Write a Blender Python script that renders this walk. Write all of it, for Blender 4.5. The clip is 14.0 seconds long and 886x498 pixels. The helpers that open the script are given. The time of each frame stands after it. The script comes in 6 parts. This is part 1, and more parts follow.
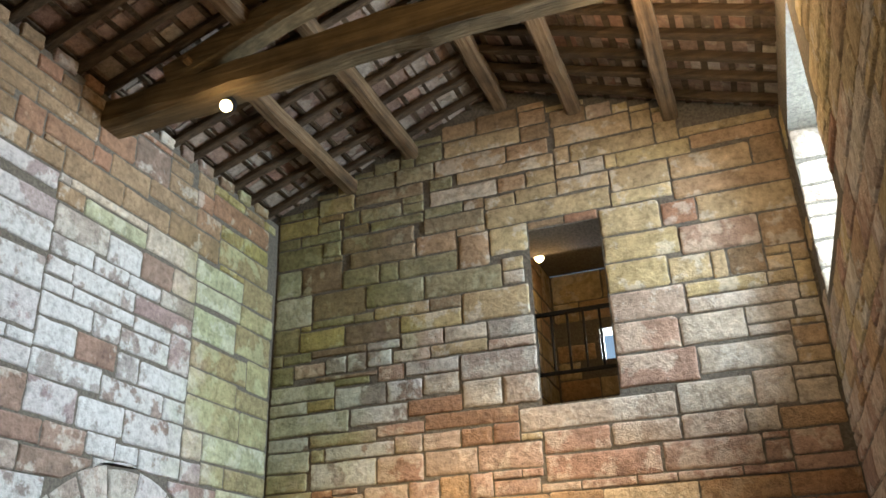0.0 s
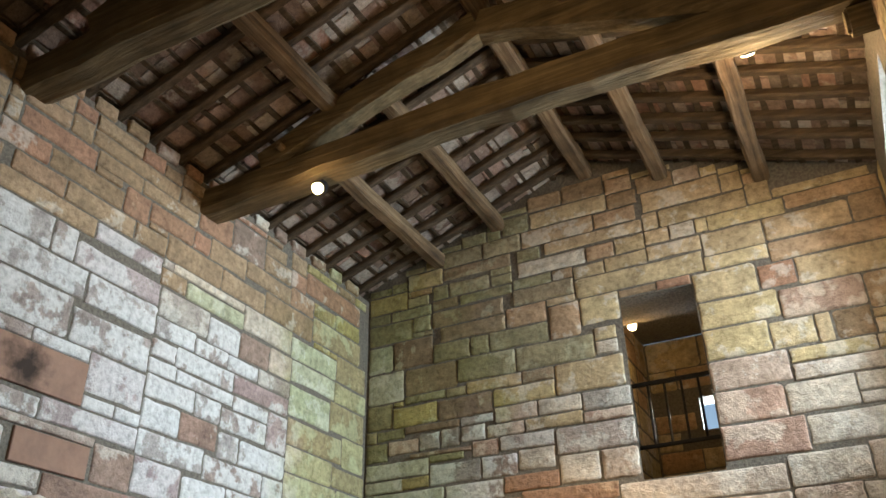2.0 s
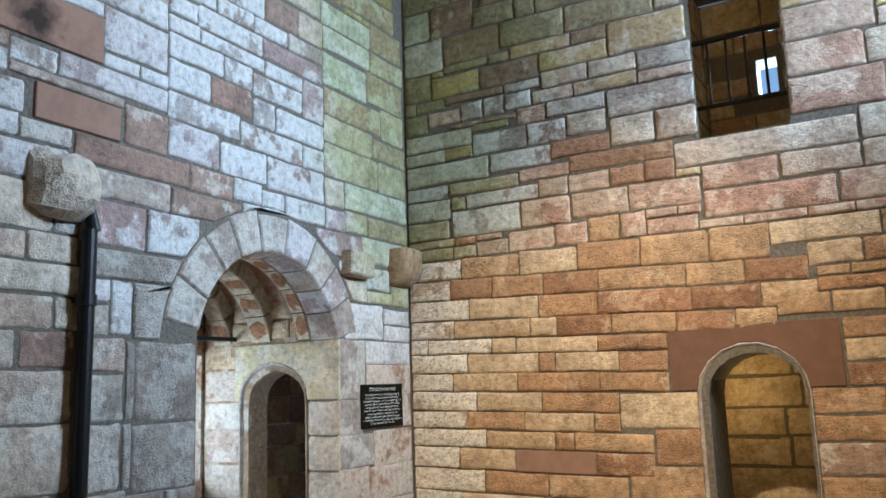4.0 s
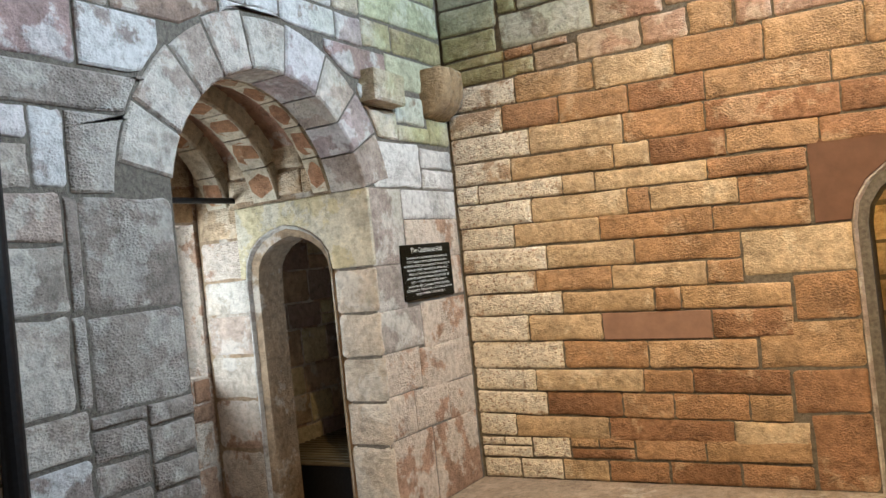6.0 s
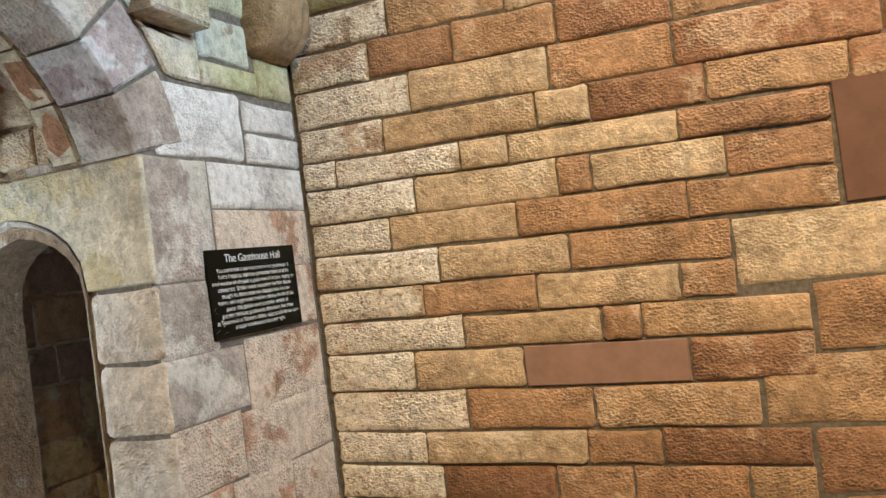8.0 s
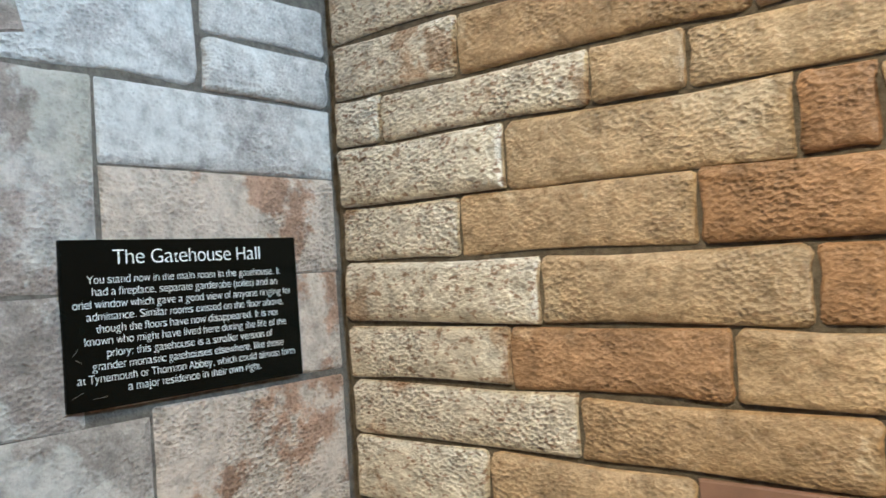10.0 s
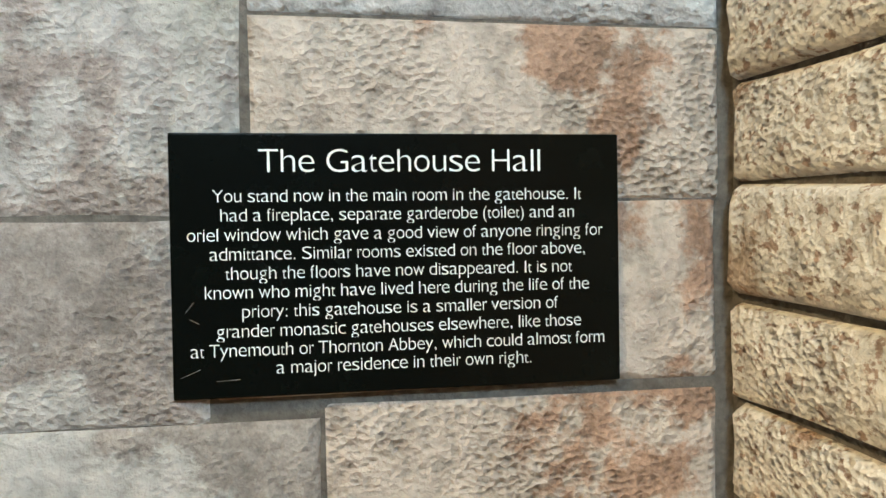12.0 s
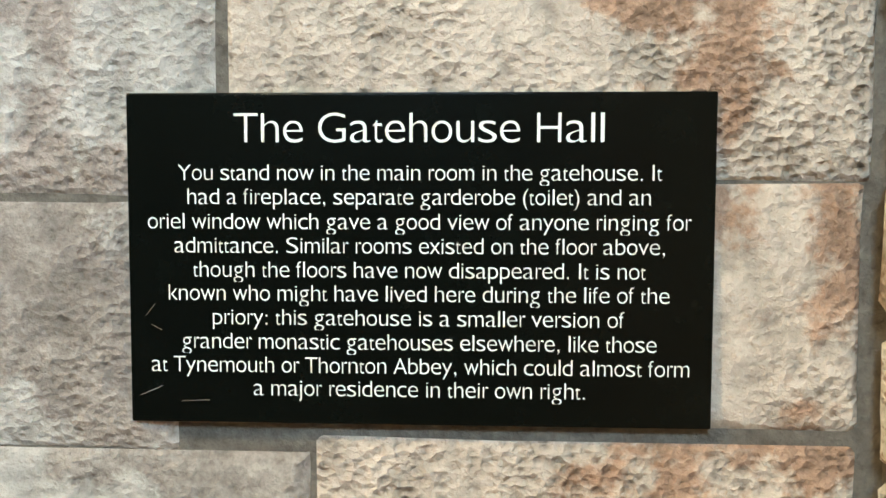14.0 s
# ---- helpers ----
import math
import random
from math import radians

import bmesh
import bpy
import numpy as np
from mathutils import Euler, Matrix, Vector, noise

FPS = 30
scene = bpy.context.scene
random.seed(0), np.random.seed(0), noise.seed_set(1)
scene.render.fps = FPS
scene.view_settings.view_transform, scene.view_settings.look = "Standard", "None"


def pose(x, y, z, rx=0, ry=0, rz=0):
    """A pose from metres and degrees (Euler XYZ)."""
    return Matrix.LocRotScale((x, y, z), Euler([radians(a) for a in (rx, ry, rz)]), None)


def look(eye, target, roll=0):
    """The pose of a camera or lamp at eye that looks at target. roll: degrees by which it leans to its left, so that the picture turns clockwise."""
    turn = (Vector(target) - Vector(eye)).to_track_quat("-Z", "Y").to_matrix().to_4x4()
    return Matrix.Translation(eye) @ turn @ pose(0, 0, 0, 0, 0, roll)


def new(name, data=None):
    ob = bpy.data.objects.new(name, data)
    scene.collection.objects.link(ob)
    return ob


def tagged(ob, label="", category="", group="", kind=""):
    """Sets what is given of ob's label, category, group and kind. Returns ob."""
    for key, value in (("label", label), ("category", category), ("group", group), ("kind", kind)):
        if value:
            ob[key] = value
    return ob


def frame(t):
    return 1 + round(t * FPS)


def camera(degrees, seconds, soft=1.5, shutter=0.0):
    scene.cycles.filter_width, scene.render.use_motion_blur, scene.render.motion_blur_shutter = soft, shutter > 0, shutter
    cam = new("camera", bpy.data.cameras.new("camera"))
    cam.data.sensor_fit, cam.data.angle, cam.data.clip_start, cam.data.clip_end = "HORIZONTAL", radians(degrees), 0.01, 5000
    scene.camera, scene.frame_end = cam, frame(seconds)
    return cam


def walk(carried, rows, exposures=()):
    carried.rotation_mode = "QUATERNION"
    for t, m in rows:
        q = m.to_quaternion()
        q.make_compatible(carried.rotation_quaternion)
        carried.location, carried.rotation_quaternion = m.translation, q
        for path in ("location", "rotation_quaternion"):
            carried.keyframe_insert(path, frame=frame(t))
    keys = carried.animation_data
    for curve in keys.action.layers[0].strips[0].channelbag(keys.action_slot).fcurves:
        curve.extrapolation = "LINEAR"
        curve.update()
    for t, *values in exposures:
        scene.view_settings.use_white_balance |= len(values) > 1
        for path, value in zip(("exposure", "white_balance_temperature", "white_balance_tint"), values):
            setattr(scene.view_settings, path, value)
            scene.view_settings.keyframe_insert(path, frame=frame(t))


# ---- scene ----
cam = camera(56.2, 14.0, shutter=0.12)
PATH = [
    (0, (-0.02, -0.003, 1.518), (-0.653, 1.7, 2.355), -2.0),
    (0.5, (-0.027, -0.052, 1.555), (-0.744, 1.523, 2.558), -1.7),
    (1, (-0.035, -0.084, 1.573), (-0.783, 1.421, 2.656), -2.0),
    (1.5, (-0.052, -0.055, 1.566), (-0.826, 1.447, 2.635), -1.6),
    (2, (-0.052, -0.039, 1.538), (-0.834, 1.512, 2.529), -1.1),
    (2.5, (-0.062, 0.003, 1.49), (-0.854, 1.613, 2.375), -1.0),
    (3, (-0.064, 0.048, 1.453), (-0.885, 1.728, 2.162), -1.1),
    (3.5, (-0.177, 0.171, 1.401), (-1.054, 1.896, 1.909), -1.3),
    (4, (-0.456, 0.349, 1.35), (-1.412, 2.073, 1.688), -2.0),
    (4.2, (-0.552, 0.407, 1.326), (-1.555, 2.117, 1.591), -2.2),
    (6.3, (-1.735, 1.904, 1.27), (-2.721, 3.644, 1.301), -6.6),
    (6.5, (-1.832, 2.074, 1.26), (-2.788, 3.831, 1.288), -6.6),
    (7, (-2.041, 2.522, 1.267), (-2.879, 4.338, 1.291), -6.8),
    (7.5, (-2.186, 3.016, 1.256), (-2.972, 4.855, 1.284), -7.1),
    (7.7, (-2.251, 3.177, 1.257), (-3.013, 5.026, 1.287), -7.4),
    (9.8, (-2.772, 5.157, 1.289), (-3.857, 6.835, 1.379), -5.1),
    (10, (-2.775, 5.306, 1.288), (-4.036, 6.856, 1.364), -3.9),
    (10.5, (-2.864, 5.619, 1.282), (-4.443, 6.847, 1.32), -2.9),
    (11, (-3.053, 5.857, 1.306), (-4.821, 6.791, 1.282), -1.6),
    (11.5, (-3.185, 6.115, 1.284), (-5.103, 6.682, 1.252), -1.0),
    (12, (-3.321, 6.326, 1.288), (-5.291, 6.665, 1.248), -0.6),
    (12.5, (-3.487, 6.423, 1.286), (-5.481, 6.565, 1.224), -0.1),
    (13, (-3.562, 6.498, 1.303), (-5.56, 6.495, 1.208), 0.3),
    (13.5, (-3.597, 6.549, 1.307), (-5.592, 6.474, 1.192), 0.4),
    (14, (-3.594, 6.543, 1.314), (-5.588, 6.454, 1.194), 0.5),
]
walk(cam, [(t, look(eye, target, roll)) for t, eye, target, roll in PATH],
     exposures=[(0.0, 0.18, 6700, 4), (1.5, 0.28, 6950, 4), (3.0, 0.14, 6000, 2), (4.0, 0.15, 5450, 2), (6.5, 0.25, 6250, 5), (7.5, 0.22, 6250, 5), (10.0, 0.12, 5250, -2), (11.0, 0.13, 5350, -2), (12.5, 0.36, 5900, -4), (14.0, 0.52, 5950, -4)])

# ---------------------------------------------------------------- light
WX, NY, EX, SY, FLOOR = -4.515, 6.985, 0.64, -1.6, -0.3
RIDGE_X, EAVE_Z, PITCH = -1.93, 5.66, 0.35
world = bpy.data.worlds.new("world")
scene.world = world
world.use_nodes = True
sky = world.node_tree.nodes.new("ShaderNodeTexSky")
sky.sky_type, sky.sun_disc = "NISHITA", False
sky.sun_elevation, sky.sun_rotation = radians(38), radians(60)
back = world.node_tree.nodes["Background"]
back.inputs["Strength"].default_value = 0.12
world.node_tree.links.new(sky.outputs[0], back.inputs[0])


def lamp(name, kind, m, energy, color, size=0.1, size_y=None, spot=None, blend=0.6):
    d = bpy.data.lights.new(name, kind)
    d.energy, d.color = energy, color
    if kind == "AREA":
        d.shape, d.size, d.size_y = "RECTANGLE", size, size_y or size
    elif kind == "SUN":
        d.angle = size
    else:
        d.shadow_soft_size = size
    if spot:
        d.spot_size, d.spot_blend = radians(spot), blend
    ob = new(name, d)
    ob.matrix_world = m
    return ob


WARM, DAY = (1.0, 0.68, 0.36), (0.70, 0.85, 1.0)
lamp("sun", "SUN", look((12, 6, 12), (0, 3, 1)), 2.0, (1.0, 0.95, 0.88), radians(4))
lamp("daylight_east", "AREA", look((EX + 1.15, 5.85, 4.8), (-4.0, 2.8, 2.5)), 540, DAY, 1.9, 1.4).data.spread = radians(150)
lamp("daylight_oriel", "AREA", look((-6.62, 4.88, 1.30), (-5.0, 5.9, 1.15)), 50, (0.86, 0.93, 1.0), 0.7, 0.95)
lamp("daylight_slit", "AREA", look((-1.43, 9.45, 4.43), (-1.3, 7.0, 4.2)), 190, DAY, 0.7, 0.9)
# added fill for the garderobe, behind a slit made for it out of view
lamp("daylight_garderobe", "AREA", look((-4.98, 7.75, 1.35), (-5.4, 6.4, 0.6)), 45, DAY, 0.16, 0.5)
lamp("spot_hall", "SPOT", look((-1.4, 2.4, 5.1), (-2.5, 7.0, 0.4)), 1850, WARM, 0.06, spot=59, blend=1.0)
lamp("lamp_hall", "POINT", pose(-1.5, 2.87, 5.72), 22, WARM, 0.06)
lamp("lamp_gable", "POINT", pose(-0.1, 4.86, 5.18), 56, WARM, 0.05)
# unseen fill added to brighten the roof and the trusses' south faces
lamp("lamp_roof", "POINT", pose(-1.0, 1.55, 5.0), 26, WARM, 0.05)
lamp("spot_truss", "POINT", pose(-3.34, 4.22, 5.08), 5, WARM, 0.04)
lamp("lamp_upper", "POINT", pose(-1.78, 7.75, 4.85), 9, (1.0, 0.62, 0.26), 0.04)
lamp("lamp_passage", "POINT", pose(-1.85, 7.9, 1.33), 9, (1.0, 0.60, 0.20), 0.04)


# ---------------------------------------------------------------- materials
def nodes_of(name):
    m = bpy.data.materials.new(name)
    m.use_nodes = True
    return m, m.node_tree.nodes, m.node_tree.links, m.node_tree.nodes["Principled BSDF"]


def ramp(nt, stops, interpolation="LINEAR"):
    r = nt.new("ShaderNodeValToRGB")
    e = r.color_ramp.elements
    while len(e) < len(stops):
        e.new(0.5)
    for k, (p, c) in enumerate(stops):
        e[k].position = p
        e[k].color = (*c, 1) if len(c) == 3 else c
    r.color_ramp.interpolation = interpolation
    return r


def grey(v):
    return (v, v, v)


def mixer(nt, ln, fac, a, b, blend="MIX"):
    n = nt.new("ShaderNodeMix")
    n.data_type, n.blend_type = "RGBA", blend
    for sock, v in ((n.inputs[0], fac), (n.inputs[6], a), (n.inputs[7], b)):
        if hasattr(v, "links"):
            ln.new(v, sock)
        elif isinstance(v, tuple):
            sock.default_value = (*v, 1)
        else:
            sock.default_value = v
    return n.outputs[2]


def noise_tex(nt, ln, vec, scale, detail=4.0, rough=0.6):
    n = nt.new("ShaderNodeTexNoise")
    n.inputs["Scale"].default_value, n.inputs["Detail"].default_value, n.inputs["Roughness"].default_value = scale, detail, rough
    ln.new(vec, n.inputs["Vector"])
    return n.outputs[0]


def stone_material(name, colours, wash=0.5, pits=0.5, algae_dim=0.0, wash_colour=(0.60, 0.57, 0.52), flecks=0.0):
    """Weathered sandstone: each block its own tint, bedding, pecked pits, remains of limewash."""
    m, nt, ln, bsdf = nodes_of(name)
    geo = nt.new("ShaderNodeNewGeometry")
    info = nt.new("ShaderNodeObjectInfo")
    add = nt.new("ShaderNodeMath")
    add.operation = "ADD"
    ln.new(info.outputs["Random"], add.inputs[0])
    ln.new(geo.outputs["Random Per Island"], add.inputs[1])
    fr = nt.new("ShaderNodeMath")
    fr.operation = "FRACT"
    ln.new(add.outputs[0], fr.inputs[0])
    rnd = fr.outputs[0]
    # every block takes its own stretch of the textures
    shift = nt.new("ShaderNodeVectorMath")
    shift.operation = "MULTIPLY_ADD"
    comb = nt.new("ShaderNodeCombineXYZ")
    for k in range(3):
        ln.new(rnd, comb.inputs[k])
    ln.new(comb.outputs[0], shift.inputs[0])
    shift.inputs[1].default_value = (7.3, 3.1, 5.7)
    ln.new(geo.outputs["Position"], shift.inputs[2])
    vec = shift.outputs[0]
    pos = geo.outputs["Position"]
    k = len(colours)
    tint = ramp(nt, [((i + 0.5) / k, c) for i, c in enumerate(colours)])
    ln.new(rnd, tint.inputs[0])
    cloud = noise_tex(nt, ln, vec, 5.0, 5.0, 0.65)
    shade = ramp(nt, [(0.25, grey(0.62)), (0.75, grey(1.25))])
    ln.new(cloud, shade.inputs[0])
    col = mixer(nt, ln, 1.0, tint.outputs[0], shade.outputs[0], "MULTIPLY")
    # bedding streaks
    squash = nt.new("ShaderNodeVectorMath")
    squash.operation = "MULTIPLY"
    squash.inputs[1].default_value = (2.5, 2.5, 26.0)
    ln.new(vec, squash.inputs[0])
    bed = noise_tex(nt, ln, squash.outputs[0], 1.6, 3.0)
    bedr = ramp(nt, [(0.35, grey(0.84)), (0.65, grey(1.12))])
    ln.new(bed, bedr.inputs[0])
    col = mixer(nt, ln, 0.35, col, bedr.outputs[0], "MULTIPLY")
    # fine grain
    fine = noise_tex(nt, ln, vec, 140.0, 3.0, 0.7)
    finer = ramp(nt, [(0.3, grey(0.74)), (0.7, grey(1.2))])
    ln.new(fine, finer.inputs[0])
    col = mixer(nt, ln, 0.9, col, finer.outputs[0], "MULTIPLY")
    # limewash remains with ragged edges
    wide = noise_tex(nt, ln, pos, 1.3, 4.0, 0.6)
    own = noise_tex(nt, ln, vec, 3.6, 9.0, 0.66)
    both = nt.new("ShaderNodeMath")
    both.operation = "MULTIPLY_ADD"
    ln.new(wide, both.inputs[0])
    both.inputs[1].default_value = 0.55
    lift = nt.new("ShaderNodeMath")
    lift.operation = "ADD"
    lift.inputs[1].default_value = -0.275
    ln.new(own, lift.inputs[0])
    ln.new(lift.outputs[0], both.inputs[2])
    patch = both.outputs[0]
    edge = 0.66 - 0.34 * wash
    pr = ramp(nt, [(edge - 0.015, grey(0.0)), (edge + 0.03, grey(1.0))])
    ln.new(patch, pr.inputs[0])
    amount = nt.new("ShaderNodeMath")
    amount.operation = "MULTIPLY"
    amount.inputs[1].default_value = min(0.82, 0.32 + 0.6 * wash)
    ln.new(pr.outputs[0], amount.inputs[0])
    col = mixer(nt, ln, amount.outputs[0], col, wash_colour)
    # pecked, weathered relief; dirt and shading of the hollows painted into the colour
    stretch = nt.new("ShaderNodeVectorMath")
    stretch.operation = "MULTIPLY"
    stretch.inputs[1].default_value = (0.85, 0.85, 1.15)
    ln.new(vec, stretch.inputs[0])
    scallop = nt.new("ShaderNodeTexVoronoi")
    scallop.feature = "SMOOTH_F1"
    scallop.inputs["Scale"].default_value, scallop.inputs["Smoothness"].default_value = 85.0, 0.25
    ln.new(stretch.outputs[0], scallop.inputs["Vector"])
    rough = noise_tex(nt, ln, stretch.outputs[0], 75.0, 4.0, 0.6)
    blend = nt.new("ShaderNodeMath")
    blend.operation = "MULTIPLY_ADD"
    ln.new(scallop.outputs["Distance"], blend.inputs[0])
    blend.inputs[1].default_value = 0.55
    half = nt.new("ShaderNodeMath")
    half.operation = "MULTIPLY"
    half.inputs[1].default_value = 0.55
    ln.new(rough, half.inputs[0])
    ln.new(half.outputs[0], blend.inputs[2])
    peck = blend.outputs[0]
    crumb = noise_tex(nt, ln, vec, 21.0, 5.0, 0.62)
    area = noise_tex(nt, ln, vec, 3.2, 3.0)
    ar = ramp(nt, [(0.38, grey(0.25 * pits)), (0.60, grey(pits))])
    ln.new(area, ar.inputs[0])
    hollow = ramp(nt, [(0.30, grey(0.70)), (0.44, grey(0.97)), (0.62, grey(1.12))])
    ln.new(peck, hollow.inputs[0])
    col = mixer(nt, ln, ar.outputs[0], col, mixer(nt, ln, 1.0, col, hollow.outputs[0], "MULTIPLY"))
    if flecks:
        spot = noise_tex(nt, ln, stretch.outputs[0], 55.0, 4.0, 0.6)
        sr = ramp(nt, [(0.56, grey(0.0)), (0.62, grey(flecks))])
        ln.new(spot, sr.inputs[0])
        col = mixer(nt, ln, sr.outputs[0], col, (0.24, 0.13, 0.075))
    # lumps get painted shading too: low parts darker, high parts lighter
    worn = ramp(nt, [(0.33, grey(0.64)), (0.5, grey(1.0)), (0.68, grey(1.22))])
    ln.new(crumb, worn.inputs[0])
    col = mixer(nt, ln, 0.85, col, worn.outputs[0], "MULTIPLY")
    # green algae round the corner, deepened to hold the dimness high up there
    if algae_dim:
        sep = nt.new("ShaderNodeSeparateXYZ")
        ln.new(pos, sep.inputs[0])
        dist = nt.new("ShaderNodeVectorMath")
        dist.operation = "DISTANCE"
        flat = nt.new("ShaderNodeVectorMath")
        flat.operation = "MULTIPLY"
        flat.inputs[1].default_value = (1.0, 1.0, 0.55)
        ln.new(pos, flat.inputs[0])
        ln.new(flat.outputs[0], dist.inputs[0])
        dist.inputs[1].default_value = (WX, NY, 4.1 * 0.55)
        blot = noise_tex(nt, ln, pos, 2.2, 6.0, 0.65)
        mul = nt.new("ShaderNodeMath")
        mul.operation = "MULTIPLY_ADD"
        ln.new(blot, mul.inputs[0])
        mul.inputs[1].default_value = -2.4
        ln.new(dist.outputs["Value"], mul.inputs[2])
        gr = ramp(nt, [(0.0, grey(algae_dim)), (0.75, grey(0.0))])
        off = nt.new("ShaderNodeMath")
        off.operation = "ADD"
        off.inputs[1].default_value = 0.22
        ln.new(mul.outputs[0], off.inputs[0])
        ln.new(off.outputs[0], gr.inputs[0])
        green = mixer(nt, ln, 1.0, col, (0.60, 0.68, 0.36), "MULTIPLY")
        col = mixer(nt, ln, gr.outputs[0], col, green)
    ln.new(col, bsdf.inputs["Base Color"])
    bsdf.inputs["Roughness"].default_value = 0.92
    bsdf.inputs["Specular IOR Level"].default_value = 0.25
    # relief
    b1 = nt.new("ShaderNodeBump")
    b1.inputs["Distance"].default_value, b1.inputs["Strength"].default_value = 0.02, 0.9
    ln.new(crumb, b1.inputs["Height"])
    b2 = nt.new("ShaderNodeBump")
    b2.inputs["Distance"].default_value = 0.022
    ln.new(ar.outputs[0], b2.inputs["Strength"])
    ln.new(peck, b2.inputs["Height"])
    ln.new(b1.outputs[0], b2.inputs["Normal"])
    b3 = nt.new("ShaderNodeBump")
    b3.inputs["Distance"].default_value, b3.inputs["Strength"].default_value = 0.002, 0.6
    ln.new(fine, b3.inputs["Height"])
    ln.new(b2.outputs[0], b3.inputs["Normal"])
    ln.new(b3.outputs[0], bsdf.inputs["Normal"])
    return m


def plain_material(name, colour, rough=0.8, metal=0.0, scale=30.0, depth=0.003, contrast=0.25, spec=0.4):
    m, nt, ln, bsdf = nodes_of(name)
    geo = nt.new("ShaderNodeNewGeometry")
    a = noise_tex(nt, ln, geo.outputs["Position"], scale, 6.0, 0.65)
    r = ramp(nt, [(0.25, grey(1.0 - contrast)), (0.75, grey(1.0 + contrast))])
    ln.new(a, r.inputs[0])
    ln.new(mixer(nt, ln, 1.0, colour, r.outputs[0], "MULTIPLY"), bsdf.inputs["Base Color"])
    bsdf.inputs["Roughness"].default_value, bsdf.inputs["Metallic"].default_value = rough, metal
    bsdf.inputs["Specular IOR Level"].default_value = spec
    b = nt.new("ShaderNodeBump")
    b.inputs["Distance"].default_value = depth
    ln.new(a, b.inputs["Height"])
    ln.new(b.outputs[0], bsdf.inputs["Normal"])
    return m


def wood_material(name, colours, axis):
    """Old oak; axis is the world direction of the grain."""
    m, nt, ln, bsdf = nodes_of(name)
    geo = nt.new("ShaderNodeNewGeometry")
    info = nt.new("ShaderNodeObjectInfo")
    sq = nt.new("ShaderNodeVectorMath")
    sq.operation = "MULTIPLY_ADD"
    sq.inputs[1].default_value = tuple(0.8 if k == axis else 22.0 for k in range(3))
    ln.new(geo.outputs["Position"], sq.inputs[0])
    comb = nt.new("ShaderNodeCombineXYZ")
    for k in range(3):
        ln.new(info.outputs["Random"], comb.inputs[k])
    sc = nt.new("ShaderNodeVectorMath")
    sc.operation = "SCALE"
    sc.inputs["Scale"].default_value = 31.0
    ln.new(comb.outputs[0], sc.inputs[0])
    ln.new(sc.outputs[0], sq.inputs[2])
    grain = noise_tex(nt, ln, sq.outputs[0], 1.3, 6.0, 0.6)
    blot = noise_tex(nt, ln, geo.outputs["Position"], 3.5, 4.0)
    r = ramp(nt, [(0.3, colours[0]), (0.52, colours[1]), (0.72, colours[2])])
    ln.new(grain, r.inputs[0])
    br = ramp(nt, [(0.3, grey(0.65)), (0.7, grey(1.25))])
    ln.new(blot, br.inputs[0])
    ln.new(mixer(nt, ln, 1.0, r.outputs[0], br.outputs[0], "MULTIPLY"), bsdf.inputs["Base Color"])
    bsdf.inputs["Roughness"].default_value = 0.8
    bsdf.inputs["Specular IOR Level"].default_value = 0.3
    b = nt.new("ShaderNodeBump")
    b.inputs["Distance"].default_value, b.inputs["Strength"].default_value = 0.02, 0.8
    ln.new(grain, b.inputs["Height"])
    ln.new(b.outputs[0], bsdf.inputs["Normal"])
    return m


def glow_material(name, colour, strength):
    m, nt, ln, bsdf = nodes_of(name)
    bsdf.inputs["Emission Color"].default_value = (*colour, 1)
    bsdf.inputs["Emission Strength"].default_value = strength
    return m


ORANGE = stone_material("sandstone_orange", [(0.27, 0.15, 0.088), (0.39, 0.235, 0.135), (0.37, 0.24, 0.14), (0.47, 0.325, 0.195), (0.31, 0.17, 0.10), (0.43, 0.29, 0.175)], 0.22, 1.0, 0.0, (0.56, 0.43, 0.30))
CREAM = stone_material("sandstone_cream", [(0.48, 0.37, 0.25), (0.54, 0.43, 0.30), (0.45, 0.33, 0.21)], 0.3, 0.7, 0.0, (0.60, 0.52, 0.40), 0.3)
# limewashed and flecked; the wash is lightened further for daylight on the corner
CORNER = stone_material("sandstone_corner_daylit", [(0.50, 0.40, 0.31), (0.45, 0.33, 0.24), (0.54, 0.46, 0.37)], 0.78, 1.0, 0.0, (0.70, 0.67, 0.60), 0.75)
LINTEL = plain_material("sandstone_smooth_brown", (0.135, 0.07, 0.045), 0.85, scale=9.0, contrast=0.2)
SMOOTHRED = plain_material("sandstone_smooth_red", (0.25, 0.15, 0.112), 0.85, scale=9.0, contrast=0.2)
BUFF = stone_material("sandstone_buff", [(0.46, 0.37, 0.21), (0.52, 0.42, 0.26), (0.40, 0.31, 0.19), (0.50, 0.39, 0.25), (0.42, 0.29, 0.19)], 0.28, 0.45, 0.75)
PALE = stone_material("sandstone_pale", [(0.47, 0.41, 0.34), (0.53, 0.46, 0.38), (0.42, 0.32, 0.26), (0.50, 0.44, 0.37)], 0.34, 0.5, 0.75)
WASHED = stone_material("sandstone_limewashed", [(0.32, 0.275, 0.255), (0.30, 0.225, 0.195), (0.36, 0.33, 0.32), (0.32, 0.26, 0.235), (0.38, 0.35, 0.34)], 0.66, 0.4, 0.45, (0.60, 0.61, 0.62))
RUSSET = stone_material("sandstone_russet", [(0.27, 0.18, 0.145), (0.31, 0.22, 0.18), (0.26, 0.19, 0.155)], 0.3, 0.3, 0.6)
WORN = stone_material("sandstone_worn_grey", [(0.35, 0.31, 0.275), (0.41, 0.37, 0.33), (0.32, 0.275, 0.245), (0.39, 0.32, 0.28)], 0.45, 0.6, 0.3, (0.54, 0.52, 0.48))
